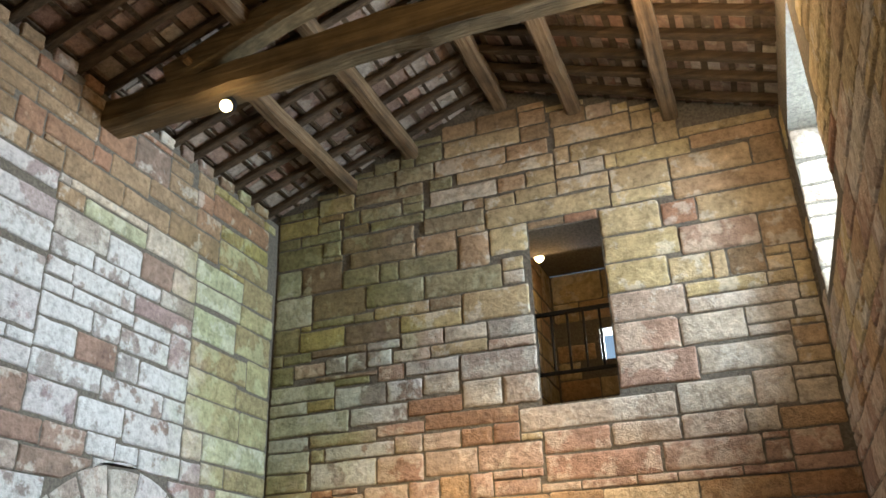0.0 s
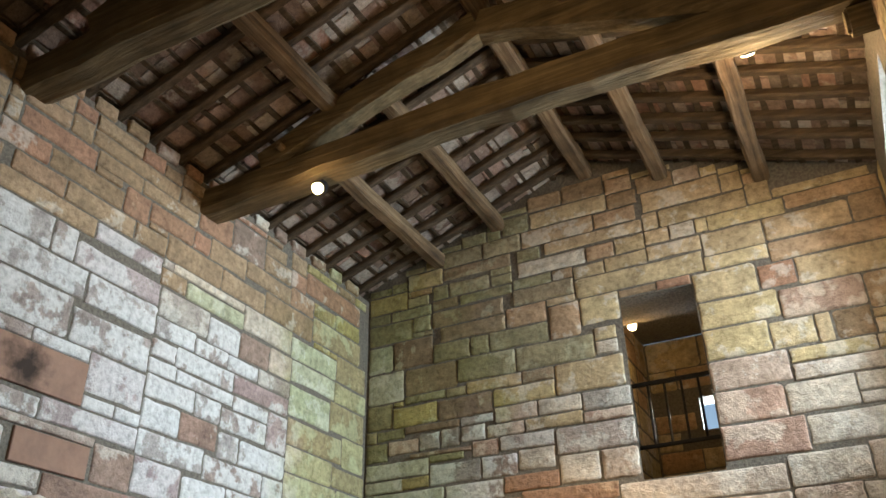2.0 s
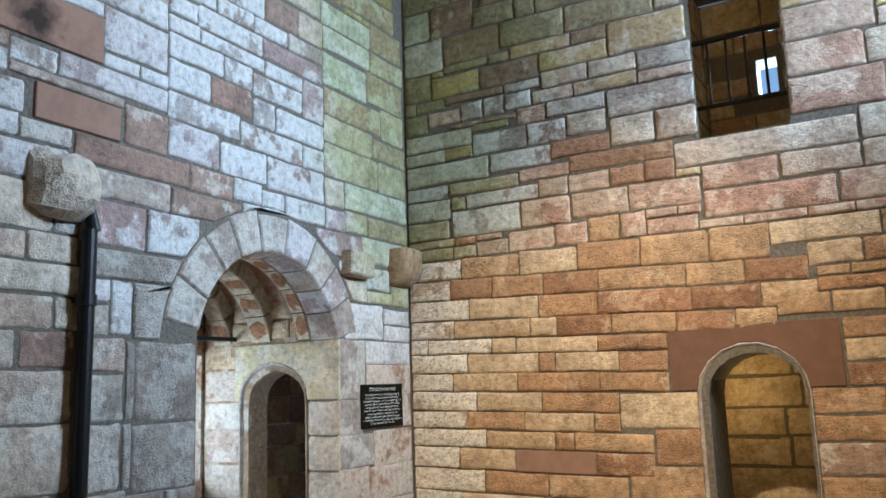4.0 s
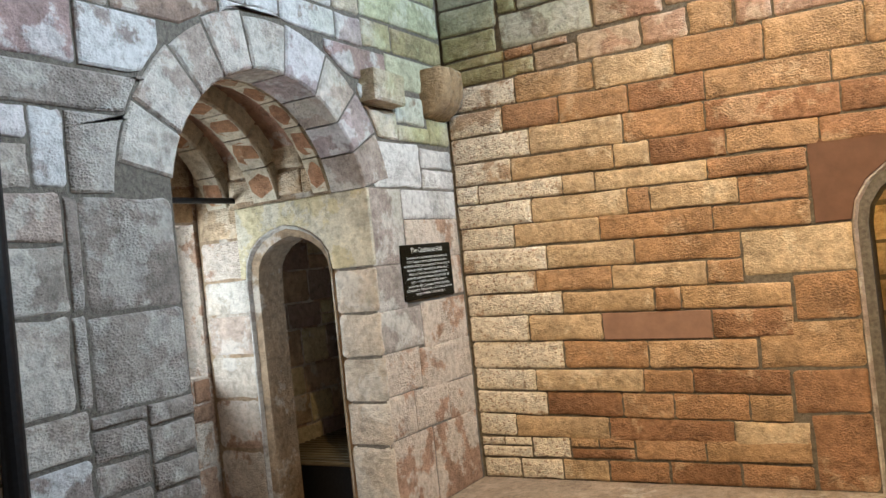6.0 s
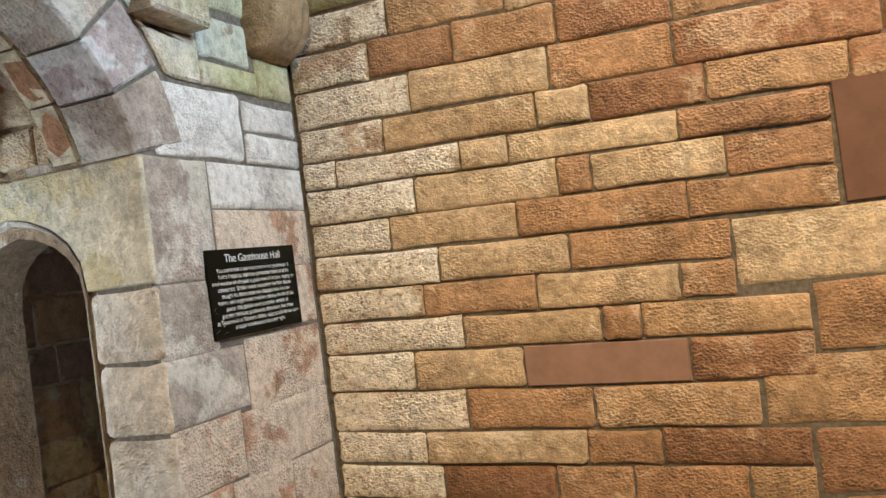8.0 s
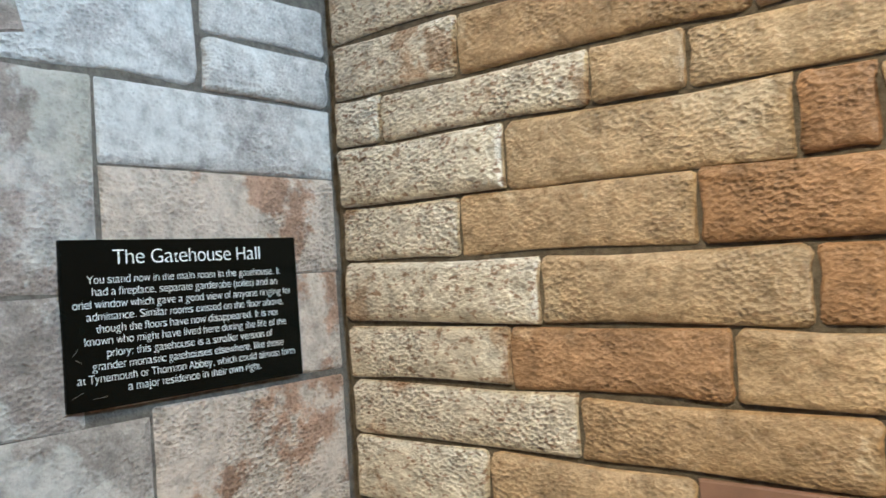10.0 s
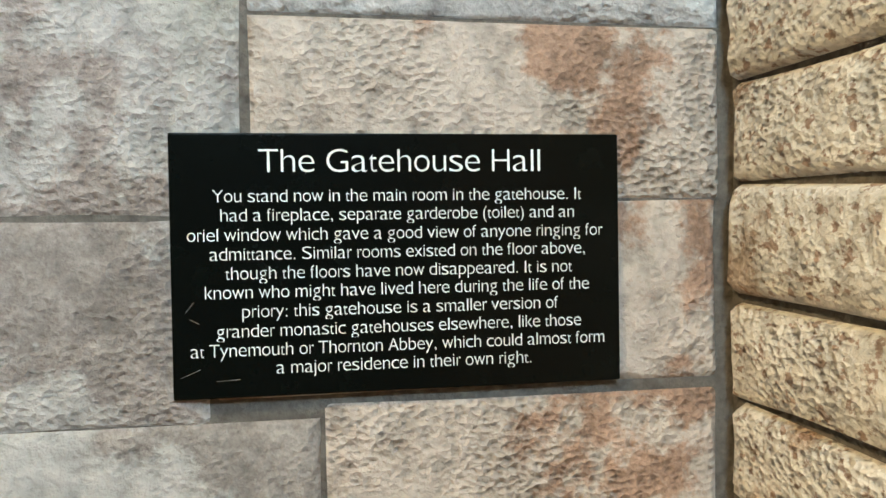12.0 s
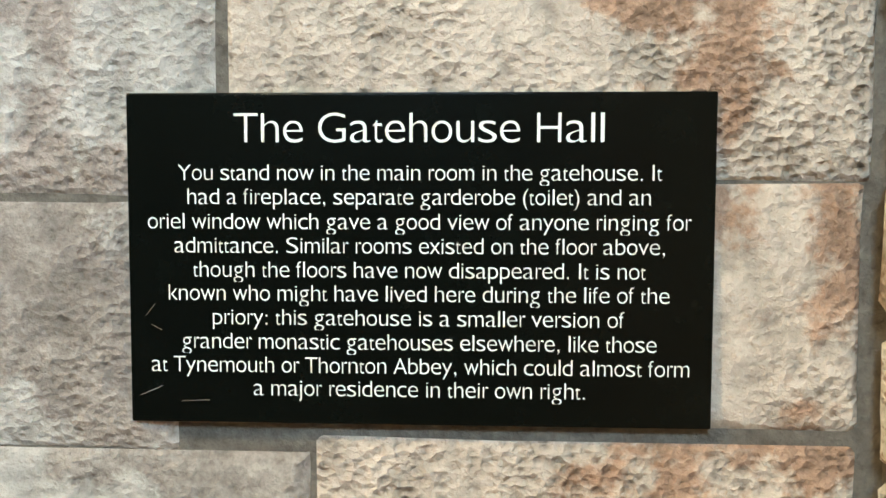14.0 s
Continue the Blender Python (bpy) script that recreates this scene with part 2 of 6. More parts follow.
ROSE = stone_material("sandstone_rose_grey", [(0.38, 0.25, 0.175), (0.35, 0.22, 0.155), (0.42, 0.30, 0.22)], 0.62, 1.0, 0.0, (0.56, 0.51, 0.44), 0.12)
# olive algae tint, darkened further for the shade high in the gable's left
OLIVE = stone_material("sandstone_algae_dimmed", [(0.30, 0.27, 0.165), (0.27, 0.25, 0.155), (0.34, 0.29, 0.195), (0.29, 0.22, 0.15)], 0.25, 0.5, 0.5, (0.42, 0.41, 0.30))
DARKGREY = stone_material("sandstone_dark_grey", [(0.29, 0.255, 0.23), (0.33, 0.295, 0.265), (0.26, 0.225, 0.20)], 0.42, 0.8, 0.0, (0.44, 0.42, 0.39))
VIOLET = stone_material("sandstone_violet_grey", [(0.36, 0.29, 0.29), (0.40, 0.34, 0.34), (0.33, 0.24, 0.23)], 0.48, 0.4, 0.3, (0.60, 0.60, 0.61))
PINK = stone_material("sandstone_pink", [(0.41, 0.28, 0.22), (0.37, 0.23, 0.175), (0.45, 0.34, 0.27), (0.42, 0.32, 0.25)], 0.5, 0.7, 0.25, (0.55, 0.46, 0.38))
RUST = stone_material("sandstone_rust", [(0.33, 0.20, 0.13), (0.28, 0.165, 0.115), (0.33, 0.22, 0.13)], 0.15, 0.5, 0.3, (0.48, 0.36, 0.25))
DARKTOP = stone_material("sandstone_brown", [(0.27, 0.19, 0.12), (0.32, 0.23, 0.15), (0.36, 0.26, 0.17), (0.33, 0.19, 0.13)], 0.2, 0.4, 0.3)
MORTAR = plain_material("mortar", (0.145, 0.13, 0.112), 0.95, scale=38.0, depth=0.012, contrast=0.5, spec=0.1)
RIB = stone_material("sandstone_rib_cream", [(0.50, 0.43, 0.31), (0.55, 0.48, 0.36), (0.46, 0.40, 0.30)], 0.3, 0.3, 0.0, (0.58, 0.53, 0.42))
REDPAINT = stone_material("worn_red_paint", [(0.36, 0.19, 0.10), (0.30, 0.155, 0.085)], 0.2, 0.3, 0.0, (0.48, 0.38, 0.26))
HEAD = stone_material("sandstone_door_head", [(0.56, 0.51, 0.40), (0.52, 0.47, 0.36)], 0.42, 0.25, 0.0, (0.50, 0.41, 0.21))
GREEN = stone_material("sandstone_algae_green", [(0.37, 0.39, 0.25), (0.43, 0.43, 0.31)], 0.4, 0.4, 0.0, (0.50, 0.51, 0.42))
GREYWASH = stone_material("sandstone_grey_limewash", [(0.48, 0.46, 0.44), (0.52, 0.50, 0.48)], 0.5, 0.6, 0.0, (0.62, 0.61, 0.59))
FLAG = stone_material("flagstone", [(0.30, 0.24, 0.19), (0.34, 0.28, 0.23)], 0.1, 0.3)
OAK_X = wood_material("oak_across", [(0.06, 0.043, 0.022), (0.125, 0.09, 0.047), (0.19, 0.14, 0.08)], 0)
OAK_Y = wood_material("oak_along", [(0.055, 0.035, 0.02), (0.14, 0.09, 0.05), (0.22, 0.155, 0.095)], 1)
RAFTER = wood_material("rafter_wood", [(0.035, 0.024, 0.015), (0.07, 0.048, 0.03), (0.115, 0.08, 0.052)], 0)
SLATE = stone_material("stone_slate", [(0.15, 0.10, 0.08), (0.27, 0.19, 0.155), (0.18, 0.125, 0.10), (0.42, 0.37, 0.33), (0.12, 0.09, 0.07), (0.30, 0.17, 0.13), (0.34, 0.28, 0.24)], 0.25, 0.3, 0.0, (0.36, 0.32, 0.27))
SOOTED = plain_material("sandstone_sooted_red", (0.25, 0.15, 0.112), 0.85, scale=9.0, contrast=0.2)
_nt, _ln = SOOTED.node_tree.nodes, SOOTED.node_tree.links
_d = _nt.new("ShaderNodeVectorMath")
_d.operation = "DISTANCE"
_d.inputs[1].default_value = (WX, 3.06, 3.50)
_g = _nt.new("ShaderNodeNewGeometry")
_ln.new(_g.outputs["Position"], _d.inputs[0])
_w = _nt.new("ShaderNodeMath")
_w.operation = "MULTIPLY_ADD"
_ln.new(noise_tex(_nt, _ln, _g.outputs["Position"], 9.0, 5.0), _w.inputs[0])
_w.inputs[1].default_value = 0.3
_ln.new(_d.outputs["Value"], _w.inputs[2])
_r = ramp(_nt, [(0.20, grey(0.12)), (0.36, grey(1.0))])
_ln.new(_w.outputs[0], _r.inputs[0])
_p = _nt["Principled BSDF"]
_ln.new(mixer(_nt, _ln, 1.0, _p.inputs["Base Color"].links[0].from_socket, _r.outputs[0], "MULTIPLY"), _p.inputs["Base Color"])
IRON = plain_material("black_iron", (0.018, 0.018, 0.02), 0.42, 0.6, 60.0, 0.001, 0.3)
BLACKPANEL = plain_material("black_panel", (0.0025, 0.0035, 0.0028), 0.2, 0.0, 18.0, 0.0002, 0.3, 0.12)
LETTER = plain_material("white_lettering", (0.78, 0.80, 0.78), 0.6, scale=200.0, depth=0.0002, contrast=0.08)
BULB = glow_material("lamp_glow", (1.0, 0.74, 0.36), 14.0)
OUTSIDE = plain_material("grass_ground", (0.07, 0.10, 0.035), 0.9, scale=3.0, contrast=0.4)


# ---------------------------------------------------------------- mesh helpers
def link(name, bm, material, parent=None, label="", smooth=False):
    bmesh.ops.recalc_face_normals(bm, faces=bm.faces)
    lo = [min(v.co[k] for v in bm.verts) for k in range(3)]
    hi = [max(v.co[k] for v in bm.verts) for k in range(3)]
    centre = Vector(((lo[0] + hi[0]) / 2, (lo[1] + hi[1]) / 2, lo[2]))
    bmesh.ops.translate(bm, verts=bm.verts, vec=-centre)
    me = bpy.data.meshes.new(name)
    bm.to_mesh(me)
    bm.free()
    me.materials.append(material)
    if smooth:
        for p in me.polygons:
            p.use_smooth = True
    ob = new(name, me)
    ob.matrix_world = Matrix.Translation(centre)
    if parent:
        ob.parent = parent
        ob.matrix_parent_inverse = parent.matrix_world.inverted()
    if label:
        ob["label"] = label
    return ob


def part(name, bm, material, parent, label="", smooth=False):
    return link(name, bm, material, parent, label, smooth)


def empty(name, x, y, z, **tags):
    ob = new(name)
    ob.matrix_world = Matrix.Translation((x, y, z))
    return tagged(ob, **tags)


def map_w(u, z, d):
    return (WX + d, u, z)


def map_n(u, z, d):
    return (u, NY - d, z)


def map_e(u, z, d):
    return (EX - d, u, z)


def map_s(u, z, d):
    return (u, SY + d, z)


def inset_poly(poly, amount):
    """A polygon with every side moved inwards."""
    n = len(poly)
    area = sum(poly[i][0] * poly[(i + 1) % n][1] - poly[(i + 1) % n][0] * poly[i][1] for i in range(n))
    s = 1 if area > 0 else -1
    out = []
    for i in range(n):
        a, b, c = poly[i - 1], poly[i], poly[(i + 1) % n]
        e1 = Vector((b[0] - a[0], b[1] - a[1]))
        e2 = Vector((c[0] - b[0], c[1] - b[1]))
        e1 = e1.normalized() if e1.length > 1e-6 else Vector((1, 0))
        e2 = e2.normalized() if e2.length > 1e-6 else e1
        nn = Vector((-e1.y - e2.y, e1.x + e2.x))
        k = nn.length
        nn = nn / k if k > 0.2 else Vector((0, 0))
        f = min(1.6, 2.0 / max(k, 0.5))
        out.append((b[0] + s * nn.x * amount * f, b[1] + s * nn.y * amount * f))
    return out


def prism(bm, poly, place, d0, d1, soft=0.008):
    """A block with softened front edges: poly in the plane of the wall, d0 to d1 out of it."""
    rings = [(poly, d0), (poly, d1 - soft), (inset_poly(poly, soft), d1)]
    loops = [[bm.verts.new(place(u, z, d)) for u, z in ring] for ring, d in rings]
    n = len(poly)
    for a, b in zip(loops, loops[1:]):
        for i in range(n):
            bm.faces.new((a[i], a[(i + 1) % n], b[(i + 1) % n], b[i]))
    bm.faces.new(loops[-1])
    bm.faces.new(loops[0][::-1])
    return bm


def box(bm, x0, x1, y0, y1, z0, z1, bevel=0.0):
    r = bmesh.ops.create_cube(bm, size=1.0, matrix=Matrix.Translation(((x0 + x1) / 2, (y0 + y1) / 2, (z0 + z1) / 2)) @ Matrix.Diagonal((x1 - x0, y1 - y0, z1 - z0, 1)))
    if bevel:
        edges = list({e for v in r["verts"] for e in v.link_edges})
        bmesh.ops.bevel(bm, geom=edges, offset=bevel, segments=2, affect="EDGES", profile=0.6)
    return bm


def rod(bm, a, b, radius, sides=10):
    a, b = Vector(a), Vector(b)
    m = Matrix.Translation((a + b) / 2) @ (b - a).to_track_quat("Z", "Y").to_matrix().to_4x4()
    bmesh.ops.create_cone(bm, cap_ends=True, segments=sides, radius1=radius, radius2=radius, depth=(b - a).length, matrix=m)
    return bm


def sheet(outline, holes, place, d0, d1):
    """A wall: an outline with holes in the plane of the wall, from d0 to d1 out of it."""
    bm = bmesh.new()
    edges = []
    for loop in [outline] + holes:
        vs = [bm.verts.new(place(u, z, d1)) for u, z in loop]
        edges += [bm.edges.new((vs[i], vs[(i + 1) % len(vs)])) for i in range(len(vs))]
    bmesh.ops.triangle_fill(bm, edges=edges, use_beauty=True)
    far = bmesh.ops.extrude_face_region(bm, geom=list(bm.faces))
    step = Vector(place(0, 0, d0)) - Vector(place(0, 0, d1))
    bmesh.ops.translate(bm, verts=[v for v in far["geom"] if isinstance(v, bmesh.types.BMVert)], vec=step)
    return bm


def rect(u0, u1, z0, z1):
    return [(u0, z0), (u1, z0), (u1, z1), (u0, z1)]


def arch_loop(u0, u1, z0, spring, apex, n=9, point=0.0):
    """A door's outline with a round or slightly pointed head."""
    c, w, h = (u0 + u1) / 2, (u1 - u0) / 2, apex - spring
    pts = [(u0, z0)]
    for i in range(n + 1):
        a = math.pi * (1 - i / n)
        x = math.cos(a)
        y = math.sin(a) ** (1.0 - 0.25 * point)
        y = y * (1 - point * 0.12) + point * 0.12 * (1 - abs(x))
        pts.append((c + w * x, spring + h * y))
    pts.append((u1, z0))
    return pts


def roof_z(x):
    return EAVE_Z + PITCH * (RIDGE_X - WX - abs(x - RIDGE_X)) if x < RIDGE_X else EAVE_Z + PITCH * (EX - RIDGE_X - (x - RIDGE_X))


# ---------------------------------------------------------------- building shell
ARCH_C, ARCH_Z, ARCH_R, RING = 5.085, 1.645, 0.775, 0.30
RECESS_N, RECESS_S, RECESS_END = 5.85, 4.32, -6.0


def arch_hole(u0, u1, z0, c, zc, r, n=14):
    pts = [(u0, z0)]
    a0 = math.acos(max(-1, min(1, (u0 - c) / r)))
    a1 = math.acos(max(-1, min(1, (u1 - c) / r)))
    for i in range(n + 1):
        a = a0 + (a1 - a0) * i / n
        pts.append((c + r * math.cos(a), zc + r * math.sin(a)))
    pts.append((u1, z0))
    return pts


BACK = -0.009
floor = tagged(link("floor", box(bmesh.new(), -6.4, 1.4, SY - 0.6, 9.4, FLOOR - 0.2, FLOOR), FLAG), label="worn grey sandstone floor of the hall", category="floor", kind="structure")
ground = tagged(link("ground", box(bmesh.new(), -400, 400, -400, 400, FLOOR - 3.2, FLOOR - 3.0), OUTSIDE), label="grassy ground outside the gatehouse", category="ground", kind="structure")

wall_west = tagged(link("wall_west", sheet(rect(SY - 0.6, NY + 0.9, FLOOR, 5.60), [arch_hole(RECESS_S, RECESS_N, FLOOR + 0.002, ARCH_C, ARCH_Z, ARCH_R + 0.02)], map_w, -0.27, BACK), MORTAR),
                   label="hall wall of limewashed sandstone blocks with an arched recess", category="wall", kind="structure")
gable = [(WX - 0.27, FLOOR), (EX + 0.9, FLOOR), (EX + 0.9, 5.6), (EX, roof_z(EX) + 0.09), (RIDGE_X, roof_z(RIDGE_X) + 0.09), (WX, roof_z(WX) + 0.09), (WX - 0.27, 5.6)]
DOOR = (-1.93, -1.12)
OPEN = (-1.745, -1.065, 3.28, 4.97)
def splay(bm, u, shift):
    """Widen an opening on the wall's far side."""
    for v in bm.verts:
        if abs(v.co.x - u) < 1e-4 and v.co.y > NY + 0.5 and OPEN[2] - 0.01 < v.co.z < OPEN[3] + 0.01:
            v.co.x += shift
    return bm


door_hole = arch_loop(DOOR[0] + 0.08, DOOR[1] - 0.03, FLOOR + 0.002, 1.26, 1.56)
wall_north = tagged(link("wall_north", splay(sheet(gable, [door_hole, rect(*OPEN)], map_n, -0.62, BACK), OPEN[0], -0.28), MORTAR),
                    label="gable wall of orange and buff sandstone blocks with a doorway and an upper opening", category="wall", kind="structure")
EWIN = (4.85, 6.6, 3.75, 5.25)
wall_east = tagged(link("wall_east", sheet(rect(SY - 0.6, NY - BACK, FLOOR, 5.66), [rect(*EWIN)], map_e, -0.85, BACK), MORTAR),
                   label="thick sandstone hall wall with a tall bright window opening", category="wall", kind="structure")
gable_s = [(WX - 0.27, FLOOR), (EX + 0.85, FLOOR), (EX + 0.85, 5.6), (EX, roof_z(EX) + 0.09), (RIDGE_X, roof_z(RIDGE_X) + 0.09), (WX, roof_z(WX) + 0.09), (WX - 0.27, 5.6)]
wall_south = tagged(link("wall_south", sheet(gable_s, [], map_s, -0.6, 0.0), BUFF), label="plain buff sandstone end wall of the hall", category="wall", kind="structure")


# ---------------------------------------------------------------- stones
def stone_base(aspect, rng, k=1.0):
    """A block of unit size with rounded corners, wandering edges and an uneven, slightly swollen face."""
    j = lambda a: rng.uniform(-a, a)
    pts = []
    for cx, cz, a0 in ((0.5, -0.5, -90), (0.5, 0.5, 0), (-0.5, 0.5, 90), (-0.5, -0.5, 180)):
        r = rng.uniform(0.03, 0.13) * min(1.2, k)
        rx = r / aspect
        ox, oz = cx - math.copysign(rx, cx), cz - math.copysign(r, cz)
        for da in (0, 45, 90):
            a = radians(a0 + da)
            pts.append((ox + rx * math.cos(a) + j(0.008) * k / aspect, oz + r * math.sin(a) + j(0.012) * k))
        nx, nz = ((0.5, 0.5), (-0.5, 0.5), (-0.5, -0.5), (0.5, -0.5))[a0 // 90 + 1]
        for f in (0.33, 0.67):
            u, z = cx + (nx - cx) * (f + j(0.1)), cz + (nz - cz) * (f + j(0.1))
            if abs(nx - cx) > 0.5:
                z -= math.copysign(rng.uniform(-0.012, 0.034) * k, cz)
            else:
                u -= math.copysign(rng.uniform(-0.012, 0.03) * k / aspect, cx)
            pts.append((u, z))
    bm = bmesh.new()
    n = len(pts)
    loops = []
    for d, f in ((0.0, 0.0), (0.55, 0.0), (0.9, 0.035), (1.05, 0.11)):
        loops.append([bm.verts.new((u * (1 - 2 * f / aspect), d + (j(0.1) if f else 0), z * (1 - 2 * f))) for u, z in pts])
    for a, b in zip(loops, loops[1:]):
        for i in range(n):
            bm.faces.new((a[i], a[(i + 1) % n], b[(i + 1) % n], b[i]))
    mid = [bm.verts.new((u * 0.5 + j(0.04), 1.15 + j(0.15), z * 0.5 + j(0.04))) for u, z in loops_corner(pts)]
    for i in range(n):
        a, b = loops[3][i], loops[3][(i + 1) % n]
        m0, m1 = mid[i * 4 // n], mid[((i + 1) % n) * 4 // n]
        bm.faces.new((a, b, m0) if m0 is m1 else (a, b, m1, m0))
    bm.faces.new(mid)
    bmesh.ops.recalc_face_normals(bm, faces=bm.faces)
    for f in bm.faces:
        f.smooth = True
    me = bpy.data.meshes.new("stone")
    bm.to_mesh(me)
    bm.free()
    return me


def loops_corner(pts):
    """One point for each corner of a block's outline."""
    n = len(pts) // 4
    return [pts[k * n + 1] for k in range(4)]


base_rng = random.Random(11)
ASPECTS = (1.0, 1.7, 2.6, 4.0)
BASES = {(a, big): [stone_base(a, base_rng, 1.0 if big else 1.6) for _ in range(9)] for a in ASPECTS for big in (False, True)}
BASES.update({(a, "fine"): [stone_base(a, base_rng, 0.3) for _ in range(9)] for a in ASPECTS})
TURNS = {"n": math.pi, "w": -math.pi / 2, "e": math.pi / 2, "s": 0.0}
PLACES = {"n": map_n, "w": map_w, "e": map_e, "s": map_s}
dressed = {}


def stone_mesh(w, h, material, rng, fine=False):
    a = min(ASPECTS, key=lambda k: abs(math.log(k * h / w)))
    i = rng.randrange(9)
    big = "fine" if fine else h > 0.21
    key = (a, big, i, material.name)
    if key not in dressed:
        me = BASES[a, big][i].copy()
        me.materials.append(material)
        dressed[key] = me
    return dressed[key]


def lay(face, parent, blocks, rng, gap=0.011, proud=0.015, plane=0.0, name="stone", lean=0.0, fine=False):
    """Lay blocks (u0, u1, z0, z1, material) on a wall; each is an object of its own."""
    inv = parent.matrix_world.inverted()
    for u0, u1, z0, z1, mat in blocks:
        w, h = u1 - u0 - gap, z1 - z0 - gap
        if w < 0.02 or h < 0.02:
            continue
        ob = new(name, stone_mesh(w, h, mat, rng, fine))
        d = rng.uniform(0.6, 1.25) * proud + 0.018
        c = Vector(PLACES[face]((u0 + u1) / 2, (z0 + z1) / 2, plane - 0.026))
        turn = Matrix.Rotation(TURNS[face], 4, "Z") @ Matrix.Rotation(rng.uniform(-0.012, 0.012) - lean, 4, "Y")
        ob.parent = parent
        ob.matrix_parent_inverse = inv
        ob.matrix_basis = Matrix.Translation(c) @ turn @ Matrix.Diagonal((w, d, h, 1))


def lay_joined(face, parent, blocks, rng, gap=0.012, proud=0.015, plane=0.0, name="far_stones", label=""):
    """The same for blocks far off: one mesh, a slot for each material."""
    me = bpy.data.meshes.new(name)
    verts, faces, mats, slots = [], [], [], []
    for u0, u1, z0, z1, mat in blocks:
        w, h = u1 - u0 - gap, z1 - z0 - gap
        if w < 0.02 or h < 0.02:
            continue
        src = stone_mesh(w, h, mat, rng)
        d = rng.uniform(0.6, 1.25) * proud + 0.018
        c = Vector(PLACES[face]((u0 + u1) / 2, (z0 + z1) / 2, plane - 0.026))
        m = Matrix.Translation(c) @ Matrix.Rotation(TURNS[face], 4, "Z") @ Matrix.Diagonal((w, d, h, 1))
        k = len(verts)
        verts += [tuple(m @ v.co) for v in src.vertices]
        if mat not in mats:
            mats.append(mat)
        for p in src.polygons:
            faces.append([k + i for i in p.vertices])
            slots.append(mats.index(mat))
    me.from_pydata(verts, [], faces)
    for mat in mats:
        me.materials.append(mat)
    me.polygons.foreach_set("material_index", slots)
    me.update()
    ob = new(name, me)
    ob.parent = parent
    ob.matrix_parent_inverse = parent.matrix_world.inverted()
    return tagged(ob, label=label, kind="stuff")


def courses(u0, u1, zs, widths, pick, rng, skip=lambda u0, u1, z0, z1: False):
    """Fill a stretch of wall with courses; zs are the bed joints."""
    out = []
    for z0, z1 in zip(zs, zs[1:]):
        u = u0
        while u < u1 - 0.02:
            w = rng.uniform(*widths) * (0.75 + 0.25 * (z1 - z0) / 0.2)
            v = u + w
            if u1 - v < widths[0] * 0.6:
                v = u1
            if not skip(u, v, z0, z1):
                if z1 - z0 > 0.13 and v - u > 0.3 and rng.random() < 0.13:
                    h = z0 + (z1 - z0) * rng.uniform(0.4, 0.6)
                    c = u + (v - u) * rng.uniform(0.35, 0.65)
                    out.append((u, v, z0, h, pick((u + v) / 2, (z0 + z1) / 2)))
                    out += [(u, c, h, z1, pick(u, z1)), (c, v, h, z1, pick(v, z1))]
                else:
                    out.append((u, v, z0, z1, pick((u + v) / 2, (z0 + z1) / 2)))
            u = v
    return out


def ladder(z0, z1, lo, hi, rng):
    zs = [z0]
    while zs[-1] < z1 - lo:
        zs.append(zs[-1] + rng.uniform(lo, hi))
    zs[-1] = z1
    return zs


rng = random.Random(5)


def pick_north_low(u, z):
    if u < -3.9:
        return CORNER
    if u < -3.5 and rng.random() < 0.4:
        return CREAM
    r = rng.random()
    return CREAM if r < 0.10 else RUSSET if r < 0.14 else ORANGE


def pick_north_high(u, z):
    r = rng.random()
    if z < 3.0:
        return (PALE if r < 0.7 else GREEN) if u < -3.9 else PINK if r < 0.72 else ORANGE if r < 0.86 else RUSSET
    # upper left: the stone colour carries the shade as well as algae
    if u < -2.4 and z > 3.55 + 0.5 * rng.random():
        return OLIVE if r < 0.75 else BUFF
    if z < 3.9:
        return PALE if r < 0.45 else PINK if r < 0.60 else BUFF
    if u > -0.9:
        return BUFF if r < 0.9 else DARKTOP
    return BUFF if r < 0.70 else DARKTOP if r < 0.90 else PALE


# the low courses of the north wall: bed joints, then the cross joints of each course
BEDS = [2.54, 2.355, 2.17, 1.978, 1.812, 1.675, 1.508, 1.345, 1.174, 1.018, 0.865, 0.675, 0.485, 0.33, 0.16, 0.0]
JOINTS_HIGH = [
    [-4.51, -3.96, -3.38, -2.84, -2.3, -1.75, -1.3],
    [-4.51, -4.08, -3.65, -3.16, -2.67, -1.95, -1.5, -1.05],
    [-4.51, -3.89, -3.22, -2.69, -1.92, -1.4, -1.0],
    [-4.51, -4.05, -3.30, -3.06, -2.58, -2.05, -1.6, -1.3],
    [-4.51, -4.33, -3.68, -3.45, -2.71, -2.13],
    [-4.51, -3.93, -3.24, -3.09, -2.54, -2.14],
    [-4.51, -4.08, -3.45, -2.71, -2.14],
]
JOINTS_LOW = [
    [-4.51, -3.85, -3.23, -2.56],
    [-4.51, -3.95, -3.40, -2.78, -2.56],
    [-4.51, -3.77, -3.13, -2.96, -2.30],
    [-4.51, -4.04, -3.50, -2.78, -2.30],
    [-4.51, -3.80, -3.21, -2.53],
    [-4.51, -4.03, -3.26, -2.94, -2.36],
    [-4.51, -3.96, -3.42, -3.08, -2.61, -2.36],
    [-4.51, -4.22, -3.53, -2.72, -2.28],
]
LOW_CREAM = {(7, 0), (7, 1), (8, 0), (8, 2), (10, 1), (12, 1), (12, 0), (4, 3), (6, 1), (1, 0), (0, 0)}
north = []
dipped = []
DIP = 0.030
